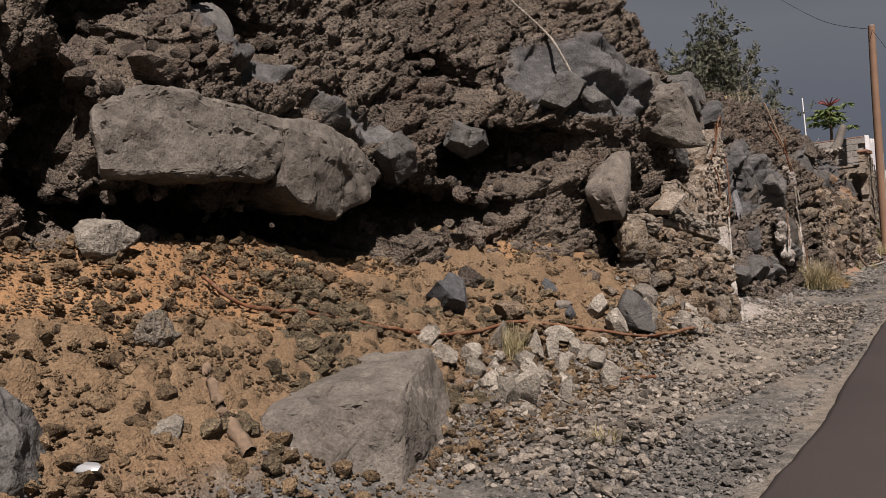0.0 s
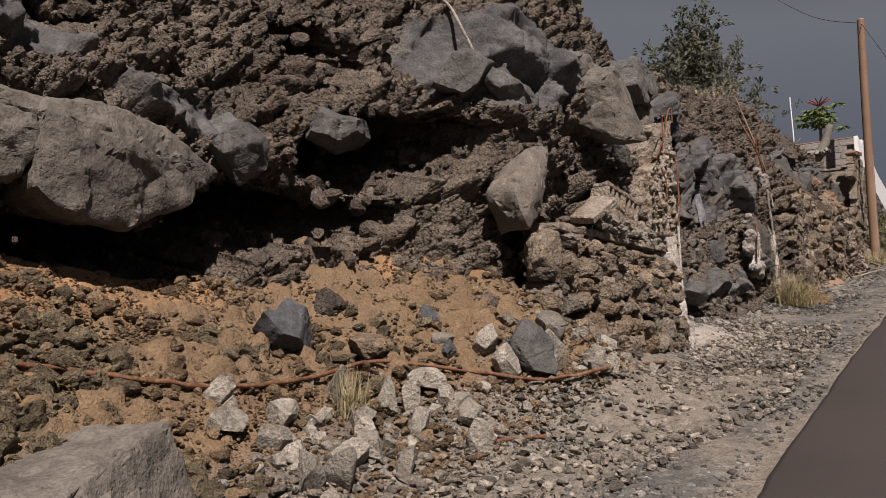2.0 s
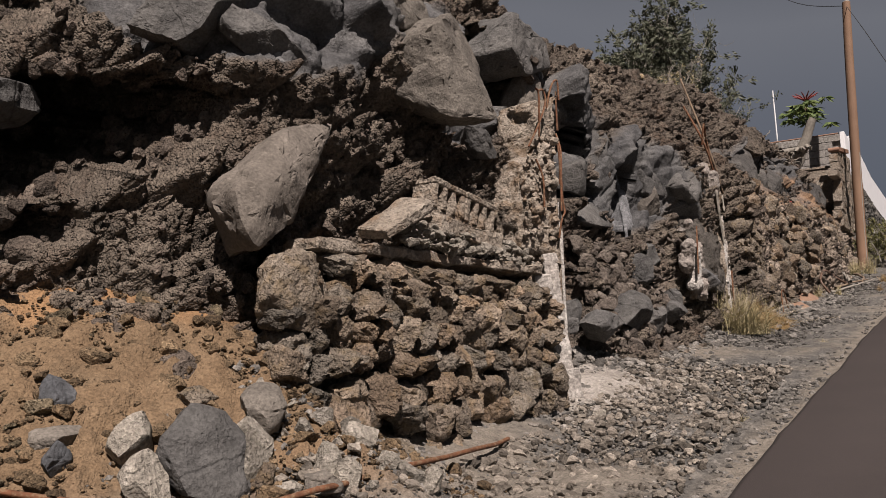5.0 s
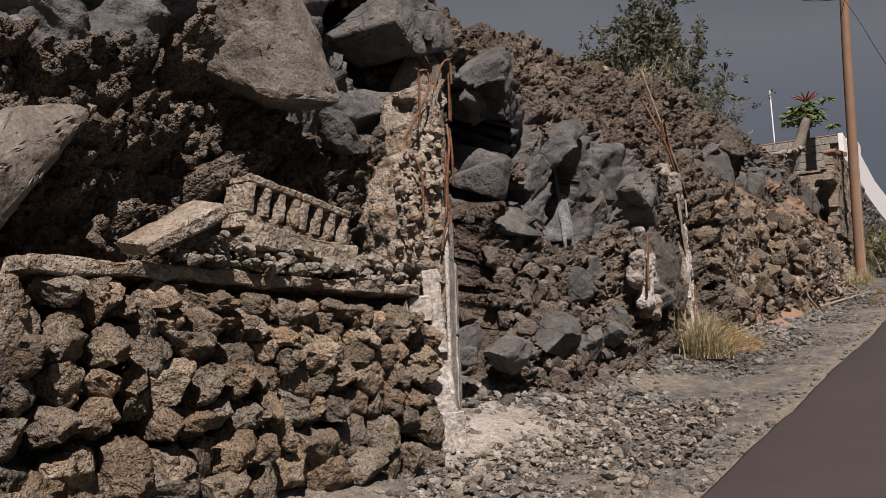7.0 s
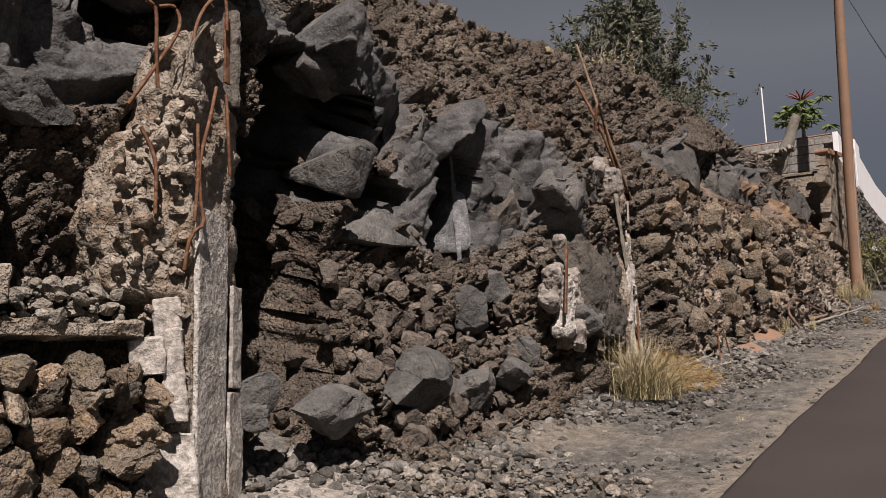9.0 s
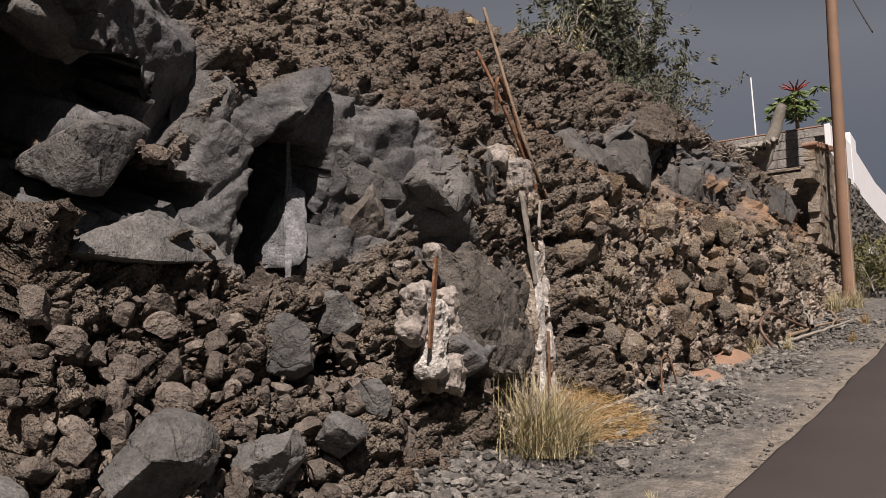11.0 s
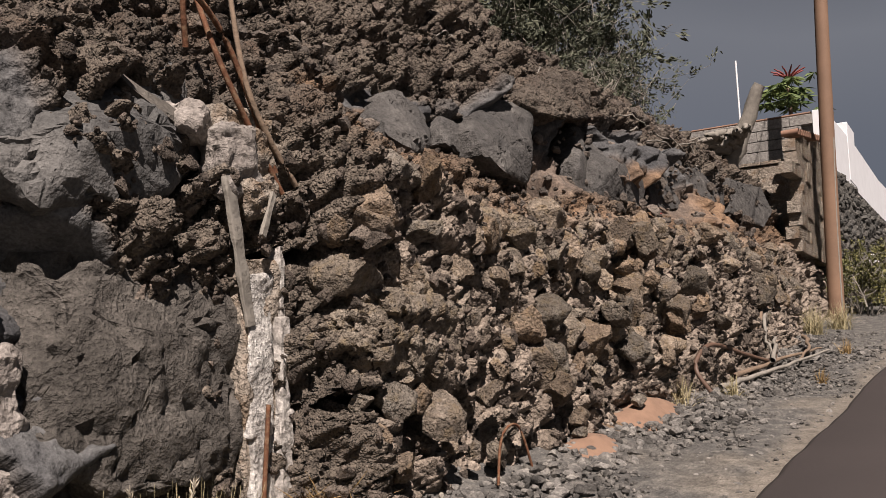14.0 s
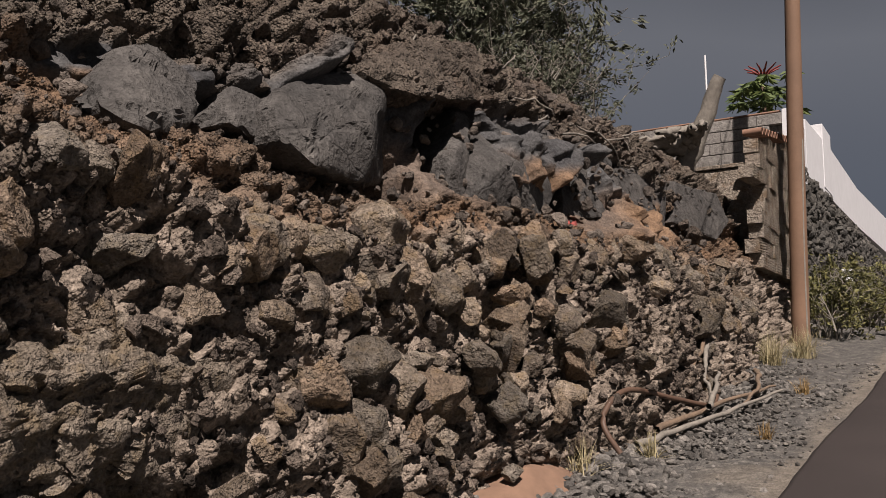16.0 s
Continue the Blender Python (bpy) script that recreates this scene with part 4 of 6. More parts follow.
hull_rock("basalt_mass", [(-2.73, 21.16, 6.13), (-2.61, 21.89, 6.13), (-2.51, 22.18, 5.99), (-2.35, 21.79, 5.46), (-2.33, 21.46, 5.15), (-2.39, 20.49, 5.11), (-2.43, 20.61, 5.43), (-2.29, 20.82, 5.45), (-3.60, 21.26, 6.13), (-3.48, 21.99, 6.13), (-3.38, 22.28, 5.99), (-3.22, 21.89, 5.46), (-3.20, 21.56, 5.15), (-3.26, 20.59, 5.11), (-3.30, 20.71, 5.43), (-3.16, 20.92, 5.45)], 82, DARK_BASALT,
          "broad dark grey basalt mass beside the hollow", amp=0.018, chips=0.7, group="basalt masses over the terrace")
hull_rock("basalt_mass", [(-2.55, 22.43, 6.06), (-2.59, 23.16, 6.35), (-2.45, 23.28, 6.03), (-2.33, 22.80, 5.40), (-2.38, 21.99, 5.25), (-2.45, 22.10, 5.62), (-3.42, 22.53, 6.06), (-3.46, 23.26, 6.35), (-3.32, 23.38, 6.03), (-3.20, 22.90, 5.40), (-3.25, 22.09, 5.25), (-3.32, 22.20, 5.62)], 84, DARK_BASALT,
          "cracked dark basalt mass over the terrace wall", amp=0.018, chips=0.7, group="basalt masses over the terrace")
hull_rock("basalt_mass", [(-2.45, 23.35, 5.98), (-2.45, 24.46, 6.28), (-2.33, 24.56, 6.08), (-2.27, 24.29, 5.48), (-2.25, 23.79, 5.29), (-2.33, 22.97, 5.38), (-3.32, 23.45, 5.98), (-3.32, 24.56, 6.28), (-3.20, 24.66, 6.08), (-3.14, 24.39, 5.48), (-3.12, 23.89, 5.29), (-3.20, 23.07, 5.38)], 87, DARK_BASALT,
          "squarish dark basalt mass over the terrace wall", amp=0.018, chips=0.7, group="basalt masses over the terrace")
hull_rock("basalt_mass", [(-2.38, 24.95, 6.17), (-2.33, 26.55, 6.33), (-2.23, 26.76, 5.99), (-2.21, 26.09, 5.65), (-2.31, 24.65, 5.65), (-3.15, 25.05, 6.17), (-3.10, 26.65, 6.33), (-3.00, 26.86, 5.99), (-2.98, 26.19, 5.65), (-3.08, 24.75, 5.65)], 88, DARK_BASALT,
          "dark basalt mass near the ruined block wall", amp=0.018, chips=0.7, group="basalt masses over the terrace")
hull_rock("overhang_rock", [(-2.62, 19.58, 5.80), (-2.42, 19.78, 5.70), (-2.42, 20.29, 5.80), (-2.55, 20.96, 6.01), (-2.70, 20.06, 6.22), (-2.72, 21.12, 6.50), (-2.50, 20.16, 6.03), (-3.52, 19.68, 5.80), (-3.32, 19.88, 5.70), (-3.32, 20.39, 5.80), (-3.45, 21.06, 6.01), (-3.60, 20.16, 6.22), (-3.62, 21.22, 6.50), (-3.40, 20.26, 6.03)], 89, CLIFF,
          "brown clinker mass overhanging the hollow", amp=0.060, chips=2.2)
hull_rock("lava_boulder", [(-2.75, 15.46, 4.77), (-2.85, 15.89, 5.10), (-2.80, 16.35, 5.13), (-2.62, 16.33, 4.61), (-2.50, 16.10, 4.38), (-2.45, 15.46, 4.24), (-2.55, 15.25, 4.41), (-2.45, 15.66, 4.60), (-2.50, 15.98, 4.67), (-3.45, 15.56, 4.77), (-3.50, 16.45, 5.13), (-3.20, 16.20, 4.38), (-3.25, 15.35, 4.41), (-3.20, 16.08, 4.67)], 52, BASALT,
          "broken brownish lava boulder above the leaning one", amp=0.07, chips=1.6)
rock("rubble_block", (-2.32, 17.58, 3.80), (0.26, 0.72, 0.32), 53, WALL_STONE, (2, 0, 0), "big brown block of welded lava grit", sub=6, cuts=10, depth=(0.6, 0.9), lumps=0.14, fine=0.12, shard=0.55, sharp=60)
rock("grey_rock", (-3.72, 6.42, 2.08), (0.20, 0.26, 0.22), 54, BLUE_BASALT, (0, 0, 25), "bluish grey angular rock on the ochre slope", cuts=12)
hull_rock("grey_rock", [(-2.50, 7.55, 1.80), (-2.40, 7.72, 1.76), (-2.48, 7.95, 1.80), (-2.75, 7.98, 1.85), (-2.82, 7.62, 1.85), (-2.62, 7.50, 2.02), (-2.62, 7.66, 2.16), (-2.66, 7.90, 2.10), (-2.48, 7.84, 2.04)], 55, BASALT,
          "large blocky grey rock at the foot of the wall", amp=0.02, chips=0.7)
rock("grey_rock", (-2.62, 8.10, 2.10), (0.14, 0.17, 0.13), 92, TAN_BASALT, (10, 0, 20), "rounded grey rock leaning on the wall foot", group="rocks at the wall foot")
rock("grey_rock", (-2.72, 8.40, 2.30), (0.14, 0.16, 0.13), 93, WALL_STONE, (0, 20, 50), "tan block at the wall foot", group="rocks at the wall foot", fine=0.08)
rock("grey_rock", (-2.90, 7.96, 2.16), (0.10, 0.13, 0.06), 94, WALL_STONE, (0, 10, 0), "flat tan stone at the wall foot", group="rocks at the wall foot", fine=0.08)
rock("grey_rock", (-2.24, 8.06, 1.80), (0.10, 0.14, 0.09), 95, TAN_BASALT, (0, 0, 15), "squarish grey stone at the wall foot", group="rocks at the wall foot", cuts=14)
rock("grey_rock", (-2.42, 7.90, 1.84), (0.08, 0.08, 0.08), 96, WALL_STONE, (0, 0, 0), "small brown stone at the wall foot", group="rocks at the wall foot", fine=0.1)
rock("grey_rock", (-2.40, 8.42, 2.02), (0.12, 0.15, 0.15), 97, WALL_STONE, (0, 0, 30), "ochre stained stone at the wall foot", group="rocks at the wall foot", fine=0.1)
rock("grey_rock", (-3.42, 2.35, 1.25), (0.32, 0.28, 0.28), 56, BASALT, (0, 0, 0), "rough dark rock lying on the soil", fine=0.10)
rock("grey_rock", (-3.32, 7.52, 2.20), (0.07, 0.09, 0.11), 57, BLUE_BASALT, (0, 0, 0), "small grey stone in a row on the slope", group="small stones in a row")
rock("grey_rock", (-3.14, 7.39, 2.03), (0.09, 0.12, 0.07), 58, TAN_BASALT, (0, 0, 0), "small grey stone in a row on the slope", group="small stones in a row")
rock("grey_rock", (-3.06, 7.33, 1.93), (0.07, 0.07, 0.09), 59, BLUE_BASALT, (0, 0, 0), "small grey stone in a row on the slope", group="small stones in a row")
rock("pale_rock", (-3.23, 3.0, 1.27), (0.10, 0.17, 0.05), 65, PALE_STONE, (25, 20, 0), "flat pale stone half buried in soil")
rock("pale_rock", (-4.52, 3.66, 2.36), (0.14, 0.24, 0.13), 60, PALE_STONE, (20, 0, 0), "pale sandy rock under the lava slab")
rock("clod", (-3.95, 7.1, 2.28), (0.14, 0.16, 0.13), 61, CLINKER, label="brown clod of lava grit on the slope", fine=0.14)
rock("clod", (-3.46, 6.92, 1.98), (0.14, 0.16, 0.13), 62, WALL_STONE, label="olive brown clod on the slope", fine=0.12)
rock("clod", (-3.1, 8.1, 2.25), (0.16, 0.18, 0.14), 63, CLINKER, label="brown clod of lava grit on the slope", fine=0.14)
rock("clod", (-3.8, 3.47, 1.74), (0.14, 0.15, 0.12), 64, WALL_STONE, label="yellowish clod of lava grit on the slope", fine=0.12)

# pale broken stones at the foot of the slope
rng = np.random.default_rng(77)
PALE = [rock_shape(100 + k, 4, 14, (0.34, 0.78), 0.12) for k in range(5)]
PALE_ME = [mesh_of("pale_stone", v, f, PALE_STONE, True, 28) for v, f in PALE]
for k in range(96):
    y = 5.3 + 3.6 * rng.random() ** 1.1
    x = np.interp(y, (5, 6, 7, 9), (-2.95, -2.9, -2.75, -2.15)) + rng.normal() * 0.24
    r = 0.035 + 0.11 * rng.random() ** 2.2
    if k < 10:
        r += 0.04
    thing("pale_stone", PALE_ME[k % 5], pose(x, y, float(ground_z(x, y)) + r * 0.35, *(rng.random(3) * 360)) @ Matrix.Diagonal((r * 1.3, r, r * 0.75, 1)),
          "pale broken stone in the roadside rubble", "stone", "pale roadside stones")
for x, y, r, high in ((-3.19, 5.36, 0.12, 0.10), (-3.39, 5.5, 0.13, 0.07), (-3.16, 5.79, 0.12, 0.10), (-3.10, 6.03, 0.08, 0.05), (-2.93, 6.2, 0.085, 0.08), (-2.80, 6.55, 0.14, 0.085), (-2.65, 6.95, 0.105, 0.09), (-2.45, 7.3, 0.08, 0.06)):
    thing("pale_stone", PALE_ME[int(y * 10) % 5], pose(x, y, float(ground_z(x, y)) + high * 0.6, 15 * y, 9 * y, 70 * y) @ Matrix.Diagonal((r * 1.1, r * 1.15, high * 1.15, 1)),
          "large pale broken stone at the slope foot", "stone", "pale roadside stones")
for k in range(34):
    y, x = 9.5 + rng.random() * 11, -1.75 - rng.random() * 0.6
    r = 0.025 + 0.05 * rng.random() ** 2
    thing("pale_stone", PALE_ME[k % 5], pose(x, y, float(ground_z(x, y)) + r * 0.3, *(rng.random(3) * 360)) @ Matrix.Diagonal((r * 1.3, r, r * 0.7, 1)),
          "pale broken stone in the roadside rubble", "stone", "pale roadside stones")


# ---- loose stuff ----
def scatter(name, places, radii, seed, sub, material, label, category, kinds=6, flat=0.75, smooth=False):
    r = np.random.default_rng(seed)
    shapes = [rock_shape(seed + k, sub, 9 if sub > 1 else 3, (0.38, 0.8), 0.25) for k in range(kinds)]
    vs, fs, off = [], [], 0
    for i, (p, q) in enumerate(zip(places, radii)):
        v, f = shapes[i % kinds]
        m = np.array(Euler(r.random(3) * 6.28).to_matrix(), np.float32)
        w = (v * (r.uniform(0.7, 1.3, 3) * q)) @ m.T
        w[:, 2] *= flat
        vs.append(w + p)
        fs.append(f + off)
        off += len(v)
    me = mesh_of(name, np.concatenate(vs), np.concatenate(fs), material, smooth, 32 if smooth else None)
    return thing(name, me, None, label, category, kind="stuff")


r = np.random.default_rng(9)
n_y, n_u = CLIFF_P.shape[:2]
iy, iu = r.integers(0, n_y, 26000), r.integers(20, 345, 26000)
ok = (CLIFF_F[iy, iu] < 0.2) & (CLIFF_S[iy, iu] < 0.3) & (CLIFF_H[iy, iu] < 0.05) & (CLIFF_P[iy, iu, 1] < 26)
wall_gap = (CLIFF_P[iy, iu, 1] > 8.6) & (CLIFF_P[iy, iu, 1] < 11.2) & (CLIFF_P[iy, iu, 2] < 2.9)
ok &= ~wall_gap
pts = CLIFF_P[iy, iu][ok][:9500]
rad = 0.012 + 0.055 * r.random(len(pts)) ** 3
scatter("cliff_rubble", pts + np.array((0.01, 0, 0)), rad, 300, 2, CLINKER, "brown clinker rubble clinging to the cliff", "rubble", flat=1.0)

iy, iu = r.integers(0, n_y, 40000), r.integers(10, 340, 40000)
ok = (CLIFF_F[iy, iu] < 0.15) & (CLIFF_P[iy, iu, 1] < 25)
pts = CLIFF_P[iy, iu][ok][:17000]
scatter("cliff_grit", pts + np.array((0.008, 0, 0.004)), 0.008 + 0.022 * r.random(len(pts)) ** 2, 310, 1, CLINKER, "small sharp clinker bits all over the cliff", "rubble", flat=1.0)
c0, c1, c2 = CLIFF_P[:-1, :-1], CLIFF_P[1:, :-1], CLIFF_P[:-1, 1:]
area = np.linalg.norm(np.cross(c1 - c0, c2 - c0), axis=2) * ((CLIFF_H > 0.03) & (CLIFF_F < 0.5))[:-1, :-1]
area = area.ravel() / area.sum()
pick = np.searchsorted(np.cumsum(area), r.random(4500) * 0.9999)
c0, c1, c2 = [c.reshape(-1, 3)[pick] for c in (c0, c1, c2)]
pts = c0 + (c1 - c0) * r.random((4500, 1)) + (c2 - c0) * r.random((4500, 1))
rad = 0.025 + 0.085 * r.random(len(pts)) ** 2.2
scatter("hollow_rubble", pts, rad, 320, 2, CLINKER, "brown clinker lumps lining the hollows of the cliff", "rubble", flat=1.0)

y = np.concatenate([r.uniform(3.0, 13, 17000), r.uniform(13, 27, 9000)])
x = edge_x(y) - 0.05 - 2.0 * r.random(26000) ** 0.85
rad = 0.007 + 0.024 * r.random(26000) ** 3.0
z = ground_z(x, y) + rad * 0.3
scatter("gravel", np.stack([x, y, z], 1), rad, 400, 1, GRAVEL, "mixed grey and pale gravel on the road shoulder", "gravel")
y = r.uniform(4.2, 13.5, 5600)
x = np.interp(y, (4.6, 6, 8.3, 9.2, 13.5), (-2.75, -2.85, -2.3, -2.3, -2.35)) + 1.2 * r.random(5600) ** 1.2
rad = 0.009 + 0.040 * r.random(5600) ** 3.4
scatter("shoulder_rubble", np.stack([x, y, ground_z(x, y) + 0.02 + rad * 0.3], 1), rad, 450, 2, SHOULDER, "pale and brown broken stones strewn over the shoulder", "rubble")
y = r.uniform(2.2, 9.2, 4800)
x = np.interp(y, (2, 7, 9.2), (-2.5, -2.4, -1.9)) - 2.2 * r.random(4800) ** 0.9
keep = fractal(np.stack([x, y, 0 * x], 1), 0.9, 121, 3) > -0.24 * (y < 6) - 0.16 + 0.28 * step(0.95, 1.2, ground_z(x, y) - road_z(y))
x, y = x[keep], y[keep]
rad = 0.007 + 0.060 * r.random(len(x)) ** 4.2
scatter("soil_rubble", np.stack([x, y, ground_z(x, y) + 0.018 + rad * 0.3], 1), rad, 500, 2, CLODS, "brown stones and clods strewn over the soil", "rubble")
y = r.uniform(2.2, 9.0, 17000)
x = np.interp(y, (2, 7, 9.2), (-2.4, -2.3, -1.9)) - 2.3 * r.random(17000)
rad = 0.005 + 0.016 * r.random(17000) ** 2.2
scatter("soil_crumbs", np.stack([x, y, ground_z(x, y) + 0.02 + rad * 0.3], 1), rad, 560, 1, CLODS, "small brown crumbs of soil and stone on the slope", "rubble")
y = r.normal(5.0, 1.25, 2600)
x = np.interp(y, (2, 7, 9.2), (-3.45, -3.5, -2.9)) + r.normal(size=2600) * 0.36
keep = (fractal(np.stack([x, y, 0 * x], 1), 0.55, 131, 3) > 0.02) & (y > 3.2) & (y < 8.4) & (x < -2.75)
x, y = x[keep], y[keep]
rad = 0.012 + 0.075 * r.random(len(x)) ** 3.4
scatter("clod_band", np.stack([x, y, ground_z(x, y) + 0.02 + rad * 0.3], 1), rad, 580, 3, OLIVE_CLODS, "crumbled olive brown clods across the slope", "rubble", smooth=True)
y = r.uniform(11.6, 26, 3000)
x = np.maximum(cliff_x(y, road_z(y) + 0.15), -3.0) + 0.05 + np.abs(r.normal(size=3000)) * 0.28
rad = 0.012 + 0.05 * r.random(3000) ** 2.4
scatter("foot_rubble", np.stack([x, y, ground_z(x, y) + rad * 0.35], 1), rad, 600, 2, GRAVEL, "loose grey and brown stones at the cliff foot", "rubble")

DARK_TALUS = stone_material("talus_stone", (0.070, 0.059, 0.050), (0.115, 0.096, 0.081), (0.174, 0.148, 0.124), 5.0, 60, 0.8, vary=0.35, island=True, grit=0.2)
y = r.uniform(12.7, 15.4, 520)
up = r.random(520) ** 1.3 * 1.25
z = road_z(y) + 0.1 + up
x = cliff_x(y, z) + 0.10
rad = 0.02 + 0.085 * r.random(520) ** 3.2
scatter("talus_rubble", np.stack([x, y, z], 1), rad, 620, 3, DARK_TALUS, "angular dark lava rubble heaped at the cliff foot", "rubble", flat=0.9, smooth=True)
y = r.uniform(16.8, 26, 700)
z = terrace_z(y) + 0.05 + 1.9 * r.random(700)
z = np.minimum(z, ridge_z(y))
keep = (CLIFF_Y.searchsorted(y) < len(CLIFF_Y))
rad = 0.02 + 0.06 * r.random(700) ** 3.0
scatter("upper_rubble", np.stack([cliff_x(y, z) + 0.06, y, z], 1)[keep], rad, 640, 3, DARK_TALUS, "dark lava rubble on the upper slope", "rubble", flat=0.9, smooth=True)


# ---- ruined wall beside the road ----
def box_bm(bm, lo, hi):
    r = bmesh.ops.create_cube(bm, size=1)
    c, d = [(a + b) / 2 for a, b in zip(lo, hi)], [b - a for a, b in zip(lo, hi)]
    for v in r["verts"]:
        v.co = Vector((v.co.x * d[0] + c[0], v.co.y * d[1] + c[1], v.co.z * d[2] + c[2]))
    return r["verts"]


def rough_block(name, lo, hi, seed, material, amp=0.012, cut=0.05, bevel=0.008, grain=0.22):
    """A cast or broken block: a box with worn edges and uneven faces."""
    bm = bmesh.new()
    box_bm(bm, lo, hi)
    bmesh.ops.bevel(bm, geom=bm.edges[:], offset=bevel, segments=1, affect="EDGES")
    bmesh.ops.triangulate(bm, faces=bm.faces[:])
    for _ in range(6):
        long = [e for e in bm.edges if e.calc_length() > cut]
        if not long:
            break
        bmesh.ops.subdivide_edges(bm, edges=long, cuts=1)
        bmesh.ops.triangulate(bm, faces=bm.faces[:])
    bm.normal_update()
    p = np.array([v.co[:] for v in bm.verts], np.float32)
    d = fractal(p + seed, grain, seed, 4, 0.6) * amp
    for v, k in zip(bm.verts, d):
        v.co += v.normal * float(k)
    return bm_mesh(name, bm, material, True, 35)


STONES = [mesh_of("stone", *rock_shape(700 + k, 4, 14, (0.5, 0.88), 0.16, fine=0.22), WALL_STONE, True, 35) for k in range(9)]


def wall_b_x(y, z):
    return np.interp(y, (8.2, 9.0, 11.2), (-2.86, -2.70, -2.56)) + 0.16 * np.clip(3.0 - z, 0, 1.2)


core_v, core_y, core_z = [], np.linspace(8.62, 11.3, 60), np.linspace(0, 1, 30)
for yy in core_y:
    for w in core_z:
        zz = road_z(yy) - 0.1 + (2.98 - road_z(yy) + 0.1) * w
        core_v.append((wall_b_x(yy, zz) - 0.30, yy, zz))
for yy in core_y:
    core_v.append((-3.3, yy, 2.98))
me = mesh_of("stone_wall", core_v, np.concatenate([grid_faces(60, 30), np.stack([np.arange(59) * 30 + 29, (np.arange(59) + 1) * 30 + 29, 1800 + np.arange(1, 60), 1800 + np.arange(59)], 1)]), CLIFF, attrs=())
WALL_B = thing("stone_wall_1", me, None, "dry-stone retaining wall of rough brown lava stones", "wall", kind="structure")
rng = np.random.default_rng(21)
z_row, row = 1.52, 0
while z_row < 2.87:
    high = rng.uniform(0.10, 0.165) if z_row > 2.1 else rng.uniform(0.15, 0.23)
    y = 8.28 + rng.random() * 0.12 + max(0.0, 2.55 - z_row) * 0.18
    while y < 11.12:
        wide = high * rng.uniform(0.7, 1.7)
        zz = z_row + high / 2 + rng.normal() * 0.03
        if zz > road_z(y) + 0.12:
            m = pose(float(wall_b_x(y, zz)) - 0.06 + rng.normal() * 0.025, y + wide / 2, zz, *(rng.normal(size=3) * 16 + (rng.integers(0, 2) * 180, 0, 0)))
            piece("stone", STONES[rng.integers(0, 9)], WALL_B, m @ Matrix.Diagonal((0.16, wide * 0.60, high * 0.62, 1)) if rng.random() < 0.6 else m @ Matrix.Diagonal((0.15, wide * 0.54, high * 0.70, 1)))
        y += wide * 0.98
    z_row += high * 0.93
    row += 1
me = rough_block("concrete_beam", (-0.14, -1.28, -0.035), (0.12, 1.28, 0.035), 4, CONCRETE, 0.045, 0.03, 0.008, 0.14)
thing("concrete_beam", me, pose(-2.78, 9.90, 2.99, 1.2, 0, -3.4), "weathered concrete beam capping the stone wall", "beam")
rock("pale_rock", (-2.80, 8.48, 2.66), (0.18, 0.20, 0.24), 66, WALL_STONE, (0, 0, 0), "rough pale stone at the end of the wall", fine=0.15)


def hollow_block():
    """A broken concrete block with three cavities, its front shell gone."""
    bm = bmesh.new()
    box_bm(bm, (-0.10, 0, 0.10), (0.09, 0.39, 0.14))
    box_bm(bm, (-0.10, 0, -0.06), (-0.07, 0.39, 0.10))
    for k in range(4):
        box_bm(bm, (-0.07, k * 0.112, -0.062), (0.085, 0.052 + k * 0.112, 0.102))
    box_bm(bm, (-0.10, 0, -0.14), (0.07, 0.39, -0.06))
    bmesh.ops.bevel(bm, geom=bm.edges[:], offset=0.006, segments=1, affect="EDGES")
    bmesh.ops.triangulate(bm, faces=bm.faces[:])
    for _ in range(5):
        long = [e for e in bm.edges if e.calc_length() > 0.03]
        bmesh.ops.subdivide_edges(bm, edges=long, cuts=1)
        bmesh.ops.triangulate(bm, faces=bm.faces[:])
    bm.normal_update()
    p = np.array([v.co[:] for v in bm.verts], np.float32)
    d = 0.014 * fractal(p, 0.07, 17, 3, 0.6)
    for v, k in zip(bm.verts, d):
        v.co += v.normal * float(k)
    return bm_mesh("hollow_block", bm, CONCRETE, True, 40)


me = hollow_block()
for at, turn in (((-2.80, 9.78, 3.40), (-6, 0, -2)), ((-2.78, 10.17, 3.36), (-7, 4, -3))):
    thing("hollow_block", me, pose(*at, *turn), "broken hollow concrete block showing its cavities", "concrete block", "broken hollow blocks")
me = rough_block("concrete_slab", (-0.12, -0.22, -0.035), (0.12, 0.22, 0.035), 6, CONCRETE, 0.02, 0.045)
thing("concrete_slab", me, pose(-2.68, 9.28, 3.18, 32, 10, -6), "broken slab of concrete leaning on the wall top", "concrete slab")
me = rough_block("concrete_slab", (-0.10, -0.40, -0.06), (0.10, 0.40, 0.06), 7, CONCRETE, 0.03, 0.045)
thing("concrete_slab", me, pose(-2.76, 10.2, 3.2, -3, 0, -3), "broken masonry course under the hollow blocks", "concrete slab")
rng = np.random.default_rng(5)
places = np.stack([rng.uniform(-2.76, -2.58, 280), rng.uniform(9.3, 11.1, 280), 3.04 + 0.16 * rng.random(280)], 1)
places[:, 0] -= 0.5 * (places[:, 2] - 3.04)
scatter("mortar_rubble", places, 0.012 + 0.05 * rng.random(280) ** 1.8, 800, 2, PALE_STONE, "crumbled mortar and stones on the wall top", "rubble")


